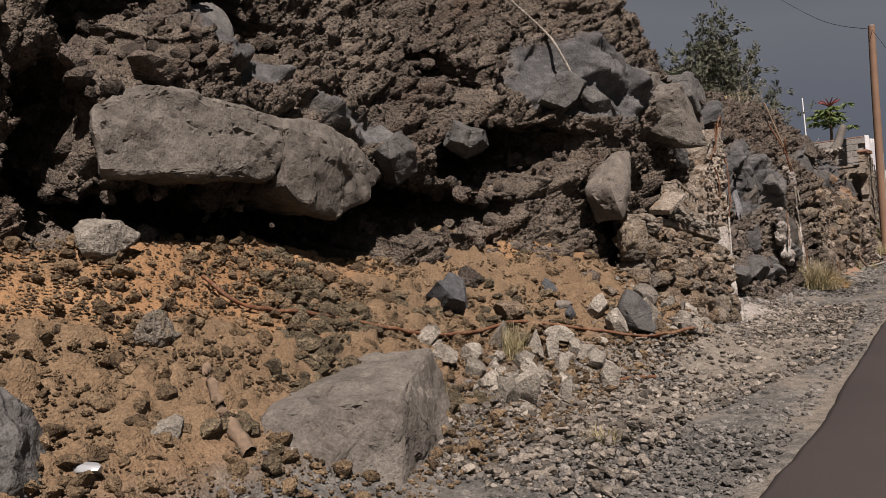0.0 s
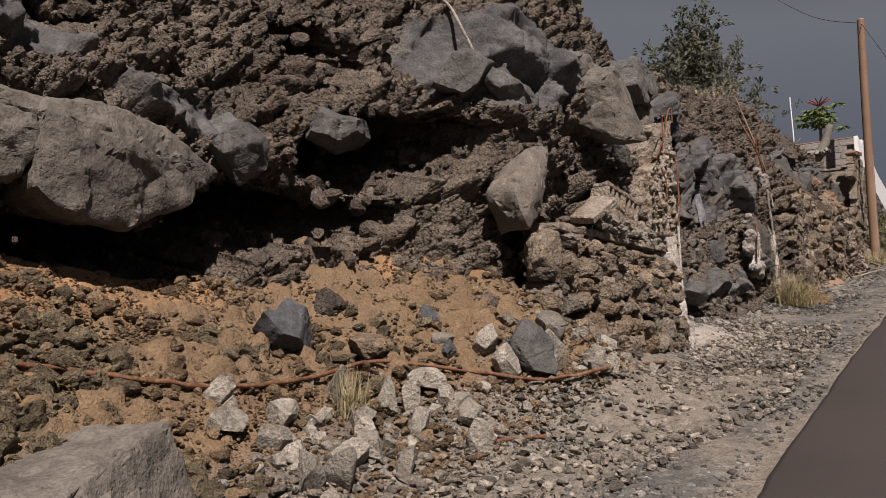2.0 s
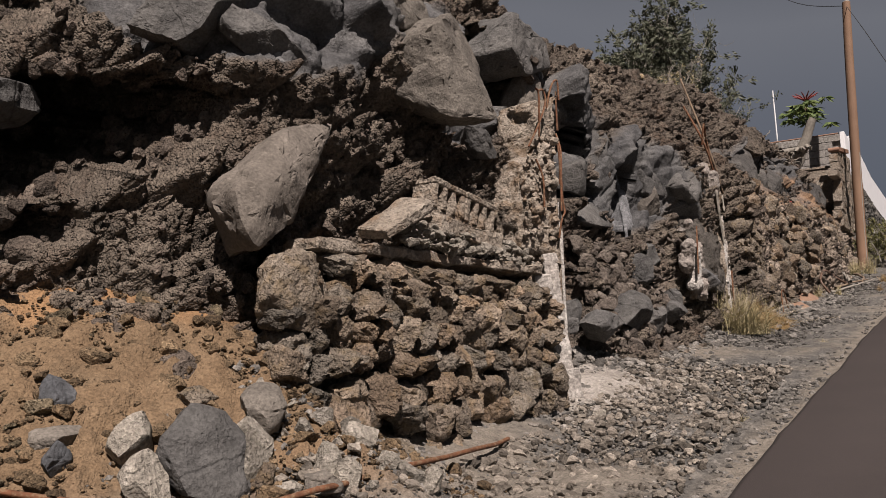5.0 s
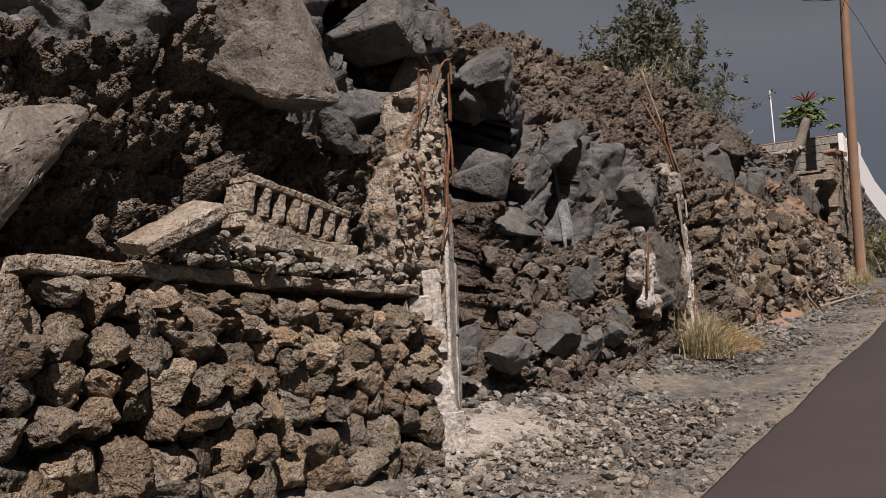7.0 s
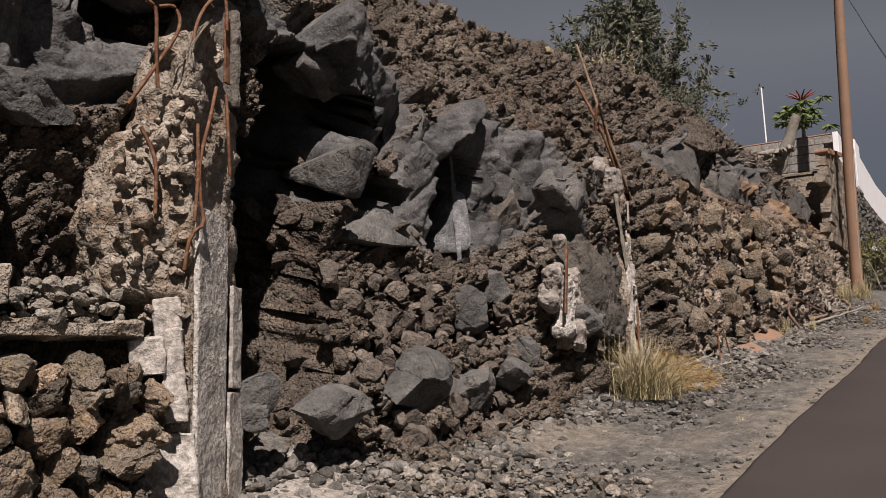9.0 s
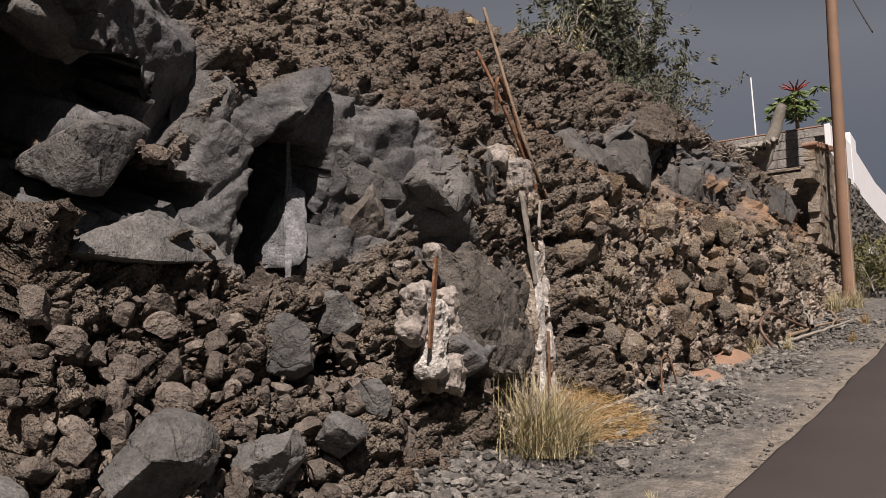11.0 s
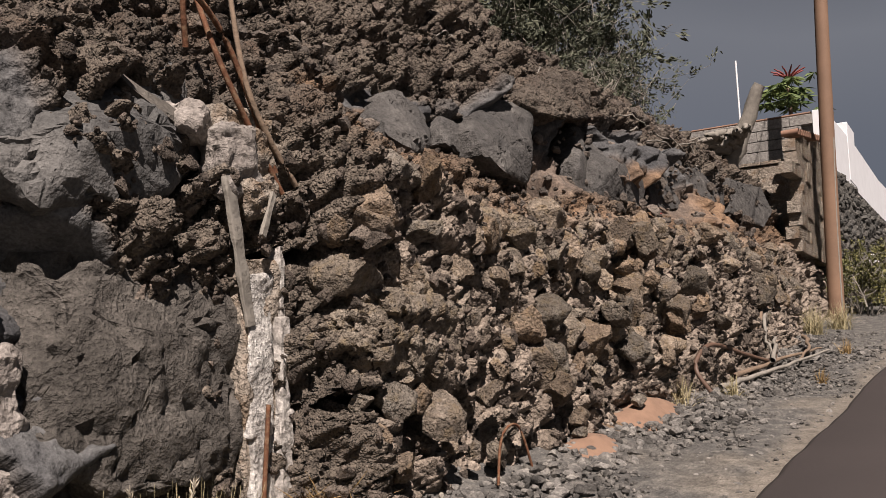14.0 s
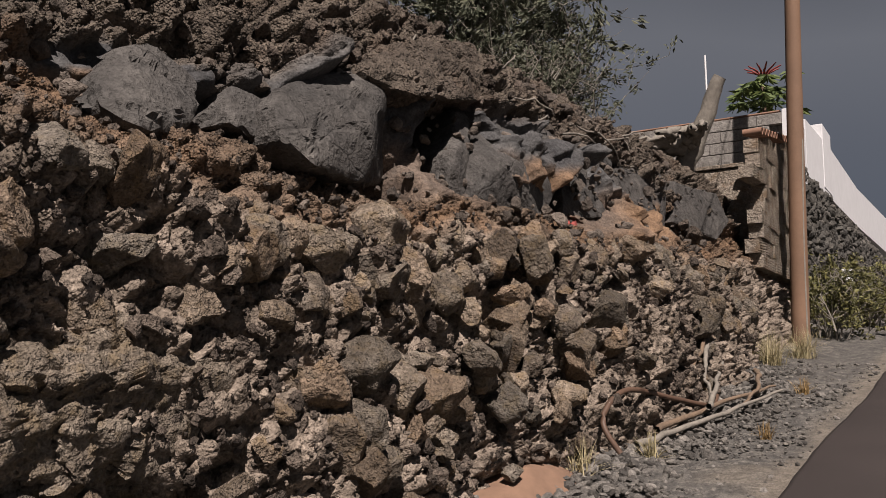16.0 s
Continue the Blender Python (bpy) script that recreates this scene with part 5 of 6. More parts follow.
def build_pier():
    # three corners seen: against the wall, the ridge towards the road, and the far edge
    zs, side = np.linspace(1.95, 4.50, 150), 16
    v = []
    for z in zs:
        near = np.interp(z, (2.2, 2.65, 2.92, 3.12, 3.20, 3.53, 3.70, 3.90, 4.02, 4.38, 4.5), (11.22, 11.24, 11.28, 11.27, 11.05, 10.98, 11.04, 11.10, 11.30, 11.38, 11.46))
        ridge = np.interp(z, (2.2, 2.64, 2.92, 3.6, 4.34, 4.5), (11.41, 11.36, 11.34, 11.32, 11.31, 11.42))
        far = np.interp(z, (2.14, 2.63, 2.94, 4.1, 4.25, 4.5), (11.92, 11.90, 11.87, 11.85, 11.78, 11.62))
        foot = 0.05 * np.clip(1 - (z - 1.95) / 0.5, 0, 1)
        ring = [(-2.67 - 0.25 * (ridge - near - 0.1), near), (-2.50 + foot, ridge), (-2.75 + foot, far), (-3.12, far - 0.04), (-3.12, near + 0.05)]
        for i in range(5):
            p, q = ring[i], ring[(i + 1) % 5]
            for k in range(side):
                w = k / side
                v.append((p[0] + (q[0] - p[0]) * w, p[1] + (q[1] - p[1]) * w, z))
    n = side * 5
    v = np.asarray(v, np.float32)
    out = v - np.array((-2.82, 11.5, 0), np.float32)
    out[:, 2] = 0
    out /= np.linalg.norm(out, axis=1)[:, None] + 1e-6
    where = np.tile(np.arange(n), len(zs))
    front = np.where((where < side) | (where > 4 * side), 1.0, 0.0)
    worn = np.clip(front * (0.35 + 0.65 * step(3.0, 3.2, v[:, 2])) + step(3.55, 3.85, v[:, 2]) + 0.7 * step(1.65, 1.9, where / side) + 0.15, 0, 1)
    amp = 0.03 * fractal(v, 0.35, 900, 4, 0.6) + worn * (0.05 * fractal(v, 0.14, 905, 3, 0.6) + 0.30 * shards(v, 0.12, 910, 0.7) + 0.25 * shards(v, 0.05, 920) - 0.035)
    v += out * amp[:, None]
    i, k = np.meshgrid(np.arange(len(zs) - 1), np.arange(n), indexing="ij")
    i, k = i.ravel(), k.ravel()
    f = np.stack([i * n + k, i * n + (k + 1) % n, (i + 1) * n + (k + 1) % n, (i + 1) * n + k], 1)
    root = thing("concrete_pier", None, pose(-2.7, 11.45, 2.0), "crumbling pale concrete pier with bare rusty reinforcement", "pier")
    inv = pose(-2.7, 11.45, 2.0).inverted()
    piece("pier_core", mesh_of("pier_core", v, f, CONCRETE, True), root, inv)
    cap, f2 = rock_shape(930, 4, 7, (0.6, 0.9), 0.1, (0.22, 0.16, 0.10), 0.16)
    piece("pier_top", mesh_of("pier_top", cap, f2, CONCRETE, True, 35), root, inv @ pose(-2.82, 11.53, 4.42))
    # plaster on the face towards the road
    for lo, hi, seed, label in (((-0.02, -0.27, -0.72), (0.004, 0.06, 0.66), 11, "smooth grey plaster left on the pier"), ((-0.02, 0.09, -0.78), (0.008, 0.27, -0.18), 961, "pale plaster strip"),
                                ((-0.02, 0.13, -0.16), (0.006, 0.25, 0.34), 962, "pale plaster strip"), ((-0.01, -0.26, -0.80), (0.016, -0.10, -0.66), 963, "pale plaster strip")):
        piece("plaster_face", rough_block("plaster_face", lo, hi, seed, WHITE_PLASTER if seed > 900 else GREY_PLASTER, 0.012, 0.03, 0.004, 0.12), root, inv @ pose(-2.605, 11.62, 2.92, 0, -1.0, 25), label)
    # plaster on the face towards the wall
    for at, size, seed in (((-2.555, 11.31, 2.40), (0.02, 0.115, 0.17), 931), ((-2.535, 11.29, 2.82), (0.018, 0.05, 0.20), 932), ((-2.56, 11.27, 3.04), (0.022, 0.06, 0.12), 933), ((-2.60, 11.20, 2.90), (0.018, 0.07, 0.08), 934),
                           ((-2.53, 11.33, 2.12), (0.05, 0.15, 0.12), 935)):
        piece("plaster_patch", rough_block("plaster_patch", tuple(-k for k in size), size, seed, WHITE_PLASTER, 0.02, 0.02, 0.006, 0.10), root, inv @ pose(*at, 6, 0, -48), "white plaster patch")
    bars = [((-2.58, 11.18, 4.10), (-2.56, 11.15, 4.26), (-2.55, 11.13, 4.44), (-2.55, 11.08, 4.47)),
            ((-2.62, 11.06, 4.00), (-2.57, 11.16, 4.20), (-2.55, 11.26, 4.40), (-2.56, 11.24, 4.50), (-2.56, 11.15, 4.47)),
            ((-2.60, 11.38, 4.30), (-2.58, 11.39, 4.48), (-2.57, 11.46, 4.62), (-2.56, 11.54, 4.66), (-2.56, 11.56, 4.50)),
            ((-2.58, 11.52, 4.20), (-2.50, 11.42, 4.02), (-2.47, 11.34, 3.78), (-2.47, 11.35, 3.60), (-2.46, 11.36, 3.50), (-2.46, 11.29, 3.42), (-2.48, 11.28, 3.28)),
            ((-2.58, 11.10, 3.90), (-2.55, 11.16, 3.75), (-2.55, 11.17, 3.52)), ((-2.47, 11.32, 3.95), (-2.47, 11.33, 3.72), (-2.47, 11.32, 3.50)),
            ((-2.62, 11.62, 4.20), (-2.60, 11.62, 4.02), (-2.62, 11.66, 3.80))]
    for b in bars:
        piece("rebar", bar_mesh("rebar", b, 0.009, RUST, 28, 6), root, inv, "rusty bent steel bar")
    piece("iron_strip", rough_block("iron_strip", (-0.006, -0.022, -0.17), (0.006, 0.022, 0.17), 12, RUST, 0.002, 0.08, 0.002), root, inv @ pose(-2.60, 11.60, 4.42, 2, 0, 15), "rusty flat iron strip")


build_pier()
rng = np.random.default_rng(15)
pz = rng.uniform(3.05, 4.15, 130)
frac = rng.random(130)
near = np.interp(pz, (3.0, 3.2, 3.53, 3.9, 4.02, 4.2), (11.2, 11.05, 10.98, 11.10, 11.30, 11.32))
scatter("pier_rubble", np.stack([-2.70 + 0.19 * frac, near + (11.32 - near) * frac, pz], 1), 0.012 + 0.04 * rng.random(130) ** 1.8, 860, 3, CONCRETE, "broken stones and mortar bonded in the pier", "rubble", flat=1.0, smooth=True)
CHALK = stone_material("white_dust", (0.192, 0.174, 0.152), (0.281, 0.255, 0.226), (0.370, 0.344, 0.311), 5.0, 60, 0.6, vary=0.0, grit=0.3)
thing("mortar_mound", mound_mesh("mortar_mound", -2.36, 11.85, 0.50, 0.80, 0.09, 71, CHALK)[0], None, "low mound of whitish mortar dust at the pier", "mound")
py = 12.1 + rng.normal(size=220) * 0.75
px = -2.2 + rng.normal(size=220) * 0.22
scatter("mortar_bits", np.stack([px, py, ground_z(px, py) + 0.03], 1), 0.008 + 0.035 * rng.random(220) ** 2.4, 870, 2, CHALK, "pale mortar crumbs at the foot of the pier", "rubble")

# ---- the second ruin and the white post ----
RUIN_PLASTER = stone_material("ruin_plaster", (0.164, 0.143, 0.125), (0.255, 0.227, 0.203), (0.328, 0.300, 0.273), 5.0, 45, 0.6, rough=0.88, vary=0.1)
ruin = thing("plaster_ruin", None, pose(-2.55, 15.2, 2.9), "broken white plaster pillar stump with a rusty bar", "ruin")
inv = pose(-2.55, 15.2, 2.9).inverted()
for at, size, turn, seed, mat in (((-2.47, 15.04, 3.56), (0.07, 0.14, 0.13), 14, 941, RUIN_PLASTER), ((-2.47, 15.00, 3.44), (0.07, 0.09, 0.12), -18, 952, RUIN_PLASTER), ((-2.44, 15.16, 3.36), (0.07, 0.095, 0.25), -3, 942, GREY_PLASTER),
                                  ((-2.45, 15.35, 3.48), (0.07, 0.075, 0.20), 7, 943, RUIN_PLASTER), ((-2.42, 15.36, 3.14), (0.07, 0.11, 0.13), -9, 944, RUIN_PLASTER), ((-2.52, 15.27, 3.92), (0.05, 0.05, 0.06), 30, 945, RUIN_PLASTER),
                                  ((-2.49, 15.26, 3.34), (0.06, 0.16, 0.32), 3, 950, CONCRETE), ((-2.50, 14.90, 3.80), (0.04, 0.05, 0.03), 20, 951, RUIN_PLASTER)):
    q = rough_block("plaster_patch", tuple(-k for k in size), size, seed, mat, 0.055, 0.02, 0.03, 0.11)
    piece("plaster_patch", q, ruin, inv @ pose(*at, turn, 0, 8))
piece("iron_strip", rough_block("iron_strip", (-0.008, -0.024, -0.29), (0.008, 0.024, 0.29), 13, RUST, 0.003, 0.08, 0.002), ruin, inv @ pose(-2.36, 15.05, 3.57, -11, 0, 10), "rusty flat iron strip")
post = thing("white_post", None, pose(-2.36, 16.63, 2.75), "narrow white plastered post against the rock", "post")
piece("post_core", rough_block("post_core", (-0.16, -0.16, -0.1), (0.0, 0.10, 1.40), 14, CONCRETE, 0.05, 0.03), post, pose(0, 0, 0, 0, -3, 10))
for lo, hi, seed in (((-0.04, 0.05, -0.05), (0.05, 0.16, 0.66), 946), ((-0.04, 0.07, 0.60), (0.045, 0.15, 1.12), 947), ((-0.05, 0.09, 1.05), (0.035, 0.13, 1.48), 948),
                     ((-0.05, -0.14, 0.55), (0.02, 0.04, 1.32), 949), ((-0.05, -0.12, 0.0), (0.02, 0.04, 0.58), 955)):
    piece("plaster_patch", rough_block("plaster_patch", lo, hi, seed, GREY_PLASTER if seed in (949, 955) else WHITE_PLASTER, 0.03, 0.022, 0.006, 0.13), post, pose(0, 0, 0, 0, -3, 10), "white plaster skin")
piece("iron_bar", bar_mesh("iron_bar", ((0.05, -0.09, 0.0), (0.05, -0.08, 0.35), (0.04, -0.06, 0.7)), 0.012, RUST, 12, 6), post, label="rusty bar in the post")
thing("weathered_board", rough_block("weathered_board", (-0.012, -0.035, -0.36), (0.012, 0.035, 0.36), 15, GREY_WOOD, 0.012, 0.03, 0.004, 0.1), pose(-2.39, 16.42, 4.16, 12, -4, 10), "grey weathered board standing against the rock", "board")
thing("weathered_board", rough_block("weathered_board", (-0.01, -0.020, -0.13), (0.01, 0.020, 0.13), 16, GREY_WOOD, 0.010, 0.03, 0.004, 0.1), pose(-2.37, 16.58, 4.36, -24, -4, 10), "short split grey board leaning on the post", "board")

masonry = thing("masonry_ruin", None, pose(-2.5, 16.6, 4.5), "broken pale masonry stump above the post with bent rods", "ruin")
inv = pose(-2.5, 16.6, 4.5).inverted()
for at, size, turn, seed, mat in (((-2.50, 16.42, 4.60), (0.10, 0.12, 0.17), 10, 971, RUIN_PLASTER), ((-2.53, 16.62, 4.64), (0.10, 0.13, 0.14), -14, 972, CONCRETE), ((-2.66, 16.72, 4.84), (0.14, 0.36, 0.07), 2, 973, CONCRETE),
                                  ((-2.58, 17.0, 4.72), (0.10, 0.20, 0.09), -4, 974, CONCRETE), ((-2.60, 16.25, 4.76), (0.10, 0.12, 0.07), -20, 975, RUIN_PLASTER), ((-2.48, 16.56, 4.44), (0.08, 0.12, 0.09), 15, 976, CONCRETE)):
    q = rough_block("masonry_chunk", tuple(-k for k in size), size, seed, mat, 0.07, 0.025, 0.02, 0.14)
    piece("masonry_chunk", q, masonry, inv @ pose(*at, turn, 0, 6))
hull_rock("grey_slab", [(-2.60, 15.84, 4.94), (-2.54, 15.90, 4.84), (-2.50, 16.28, 4.66), (-2.56, 16.26, 4.78), (-3.0, 15.9, 4.98), (-3.0, 16.3, 4.82), (-2.95, 15.95, 4.80)], 98, TAN_BASALT,
          "thin flat grey slab sticking out of the rubble", amp=0.008, chips=0.3)

# ---- stones of the rubble terrace wall ----
WALL_E = thing("stone_wall_2", mesh_of("stone_wall_2", [(float(cliff_x(yy, road_z(yy) + 0.4)) - 0.45, yy, road_z(yy) + hh) for yy in np.linspace(17.2, 26.6, 30) for hh in (0.0, 0.6, 1.2)], grid_faces(30, 3), CLIFF), None,
               "collapsing terrace wall of buff and brown lava stones", "wall", kind="structure")
BUFF_STONES = [mesh_of("stone", *rock_shape(760 + k, 4, 14, (0.48, 0.88), 0.16, fine=0.12), WALL_STONE, True, 40) for k in range(8)]
rng = np.random.default_rng(31)
count = 0
for k in range(900):
    y = 16.9 + 9.6 * rng.random() ** 1.15
    z = road_z(y) + 0.15 + (terrace_z(y) - road_z(y) - 0.15) * rng.random()
    rr = 0.055 + 0.13 * rng.random() ** 1.8
    if (abs(y - 17.58) < 0.7 and abs(z - 3.78) < 0.30) or (z < road_z(y) + 0.5 and rr > 0.1) or count >= 290:
        continue
    count += 1
    m = pose(float(cliff_x(y, z)) + 0.03 + rng.normal() * 0.035, y, z, *(rng.random(3) * 360))
    piece("stone", BUFF_STONES[k % 8], WALL_E, m @ Matrix.Diagonal((rr, rr * rng.uniform(0.9, 1.5), rr * rng.uniform(0.75, 1.1), 1)))
for y in np.arange(17.3, 26.5, 0.19):
    rr = rng.uniform(0.07, 0.13)
    m = pose(float(cliff_x(y, terrace_z(y) - 0.1)) - 0.02 + rng.normal() * 0.03, y, float(terrace_z(y)) - 0.10 + rng.normal() * 0.03, *(rng.random(3) * 360))
    piece("stone", BUFF_STONES[int(y * 7) % 8], WALL_E, m @ Matrix.Diagonal((rr, rr * 1.3, rr * 0.9, 1)))


# ---- pole, cables ----
pole = thing("utility_pole", None, pose(-1.70, 28.4, 4.4), "tall brown wooden utility pole leaning slightly", "utility pole")
piece("pole_shaft", bar_mesh("pole_shaft", ((0, 0, -0.3), (0.04, 0, 2.5), (0.09, 0, 5.2), (0.14, 0, 7.0)), 0.128, POLE_WOOD, 16, 14, 0.78), pole)
piece("pole_cap", bar_mesh("pole_cap", ((0.14, 0, 6.98), (0.14, 0, 7.03)), 0.10, GREY_WOOD, 2, 12, 0.8), pole)
piece("conduit", bar_mesh("conduit", ((0.10, -0.07, -0.2), (0.11, -0.07, 1.6), (0.15, -0.05, 3.0)), 0.016, GREY_WOOD, 10, 6), pole, label="thin pale conduit on the pole")
thing("overhead_cable", bar_mesh("overhead_cable", ((-1.56, 28.4, 11.3), (-3.6, 34.5, 14.2), (-7.2, 46, 20.6)), 0.011, CABLE, 14, 5), None, "thin black overhead cable", "cable", "overhead cables")
thing("overhead_cable", bar_mesh("overhead_cable", ((-1.56, 28.4, 11.3), (-1.05, 25.6, 9.6), (-0.6, 22.5, 7.9), (-0.2, 19.6, 6.4)), 0.008, CABLE, 14, 5), None, "thin black overhead cable", "cable", "overhead cables")


# ---- house at the end ----
def block_mesh(name, l, d, h, material):
    bm = bmesh.new()
    box_bm(bm, (-l / 2, -d / 2, -h / 2), (l / 2, d / 2, h / 2))
    bmesh.ops.bevel(bm, geom=bm.edges[:], offset=0.006, segments=1, affect="EDGES")
    return bm_mesh(name, bm, material)


house = thing("house", None, pose(-4.5, 29.6, 5.0), "grey block house with tiled edge and white side", "house")
inv = pose(-4.5, 29.6, 5.0).inverted()
piece("wall", rough_block("wall", (-7.5, 30.04, 4.5), (-2.12, 34.0, 8.34), 17, BLOCK_GREY, 0.0, 2.0), house, inv)
blk = block_mesh("block", 0.395, 0.10, 0.188, BLOCK_GREY)
for r_ in range(9):
    for c_ in range(14):
        piece("block", blk, house, inv @ pose(-2.12 - 0.2 - 0.4 * c_ - 0.2 * (r_ % 2), 30.0, 8.24 - 0.2 * r_))
piece("side_wall", rough_block("side_wall", (-2.12, 29.95, 7.3), (-2.0, 31.4, 8.39), 18, WHITE_PAINT, 0.003, 0.8), house, inv, "white painted side wall")
for c_ in range(14):
    tile, ft = tube([(0, -0.10, 0), (0, 0.3, 0)], (0.09, 0.09), 10)
    piece("roof_tile", mesh_of("roof_tile", tile, ft, TERRACOTTA), house, inv @ pose(-2.25 - 0.4 * c_, 30.04, 8.36, 0, 90, 90) @ Matrix.Diagonal((0.35, 1, 1.0, 1)))
piece("low_wall", rough_block("low_wall", (-3.1, 28.3, 5.6), (-2.2, 28.6, 7.07), 19, CONCRETE, 0.01, 0.3), house, inv, "low plastered wall")
piece("coping", rough_block("coping", (-3.12, 28.27, 7.08), (-2.18, 28.63, 7.14), 20, CONCRETE, 0.006, 0.2), house, inv, "pale worn coping")

parapet = thing("parapet", None, pose(-2.45, 40, 8.0), "long white painted parapet above a stone wall", "parapet")
inv = pose(-2.45, 40, 8.0).inverted()
v = [(-2.0 + a, y, z) for y, z0, z1 in ((31.45, 7.56, 8.60), (34.3, 7.62, 8.72), (38.5, 7.68, 8.68), (46, 7.95, 9.1), (56, 8.2, 9.6)) for a, z in ((0, z0), (0, z1), (-0.25, z1), (-0.25, z0))]
f = [(4 * i + k, 4 * i + (k + 1) % 4, 4 * i + 4 + (k + 1) % 4, 4 * i + 4 + k) for i in range(4) for k in range(4)] + [(0, 1, 2, 3)]
piece("parapet_wall", mesh_of("parapet_wall", v, f, WHITE_PAINT, False), parapet, inv)
piece("parapet_pillar", rough_block("parapet_pillar", (-2.33, 33.3, 7.7), (-1.99, 34.3, 9.0), 22, WHITE_PAINT, 0.003, 0.4), parapet, inv)
FAR = stone_material("far_wall_stone", (0.044, 0.043, 0.041), (0.074, 0.070, 0.063), (0.133, 0.122, 0.107), 3.0, 20, 0.8, vary=0.3, island=True)
thing("stone_wall_3", rough_block("stone_wall_3", (-2.5, 31.0, 4.0), (-2.06, 60, 7.60), 23, FAR, 0.02, 1.0), None, "dark lava-stone retaining wall below the parapet", "wall", kind="structure")
rng = np.random.default_rng(41)
yy = 31.0 + 14 * rng.random(1900) ** 1.3
zz = road_z(yy) + (7.6 - road_z(yy)) * rng.random(1900)
scatter("wall_stones", np.stack([-2.05 + 0 * yy, yy, zz], 1), 0.06 + 0.07 * rng.random(1900), 950, 2, FAR, "dark rounded lava stones of the far wall", "stones", flat=1.0)
thing("meter_box", rough_block("meter_box", (-0.1, -0.14, -0.2), (0.1, 0.14, 0.2), 24, WHITE_PAINT, 0.002, 0.2), pose(-1.76, 34.0, 5.93), "small white meter box on a post", "box")
thing("box_post", bar_mesh("box_post", ((0, 0, 0), (0, 0, 0.9)), 0.05, BLOCK_GREY, 3, 8), pose(-1.76, 34.0, 4.9), "short grey post under the box", "post")

# broken perforated block wall
def perforated():
    bm = bmesh.new()
    bmesh.ops.create_grid(bm, x_segments=5, y_segments=3, size=0.5)
    bmesh.ops.transform(bm, matrix=Matrix.Rotation(radians(90), 4, "Y"), verts=bm.verts[:])
    for v in bm.verts:
        v.co = Vector((0.1, v.co.y * 0.39, v.co.z * 0.19))
    r_ = bmesh.ops.inset_individual(bm, faces=bm.faces[:], thickness=0.012)
    inner = [f_ for f_ in bm.faces if f_ not in set(r_["faces"])]
    ex = bmesh.ops.extrude_discrete_faces(bm, faces=inner)
    for f_ in ex["faces"]:
        for v in f_.verts:
            v.co.x -= 0.10
    box_bm(bm, (-0.1, -0.195, -0.095), (0.0, 0.195, 0.095))
    box_bm(bm, (0.0, -0.195, -0.095), (0.099, -0.185, 0.095))
    return bm_mesh("block", bm, CONCRETE)


pwall = thing("block_wall", None, pose(-2.05, 28.0, 5.4), "broken wall of perforated blocks with a ragged end", "wall")
inv = pose(-2.05, 28.0, 5.4).inverted()
me = perforated()
rng = np.random.default_rng(51)
for r_ in range(12):
    start = 27.4 + rng.uniform(0, 0.3) + (0.3 if r_ in (4, 5) else 0)
    for c_ in range(9):
        y = start + 0.4 * c_
        z = 5.55 + 0.2 * r_
        if y < 30.6 and z > road_z(y) + 0.9 and z < 7.22 + 0.17 * (y - 27.3):
            piece("block", me, pwall, inv @ pose(-2.06 + rng.normal() * 0.012, y, z, rng.normal() * 2, 0, rng.normal() * 2))
for k in range(13):
    tile, ft = tube([(0, -0.13, 0), (0, 0.13, 0)], (0.055, 0.05), 10)
    piece("roof_tile", mesh_of("roof_tile", tile, ft, TERRACOTTA), pwall, inv @ pose(-2.05, 27.5 + 0.19 * k, 7.36 + 0.034 * k, 0, 0, 90))


# ---- plants ----
def leaves_mesh(name, places, ways, sizes, material, width=0.35, seed=0):
    r_ = np.random.default_rng(seed)
    n = len(places)
    ways = ways / (np.linalg.norm(ways, axis=1)[:, None] + 1e-6)
    side = np.cross(ways, r_.normal(size=(n, 3)))
    side /= np.linalg.norm(side, axis=1)[:, None] + 1e-6
    up = np.cross(side, ways)
    s = sizes[:, None]
    a = places
    b1, b2 = places + ways * s * 0.5 + side * s * width * 0.5 + up * s * 0.06, places + ways * s * 0.5 - side * s * width * 0.5 + up * s * 0.06
    tip = places + ways * s
    v = np.stack([a, b1, tip, b2], 1).reshape(-1, 3)
    f = np.arange(n * 4).reshape(n, 4)
    return mesh_of(name, v, f, material, False)


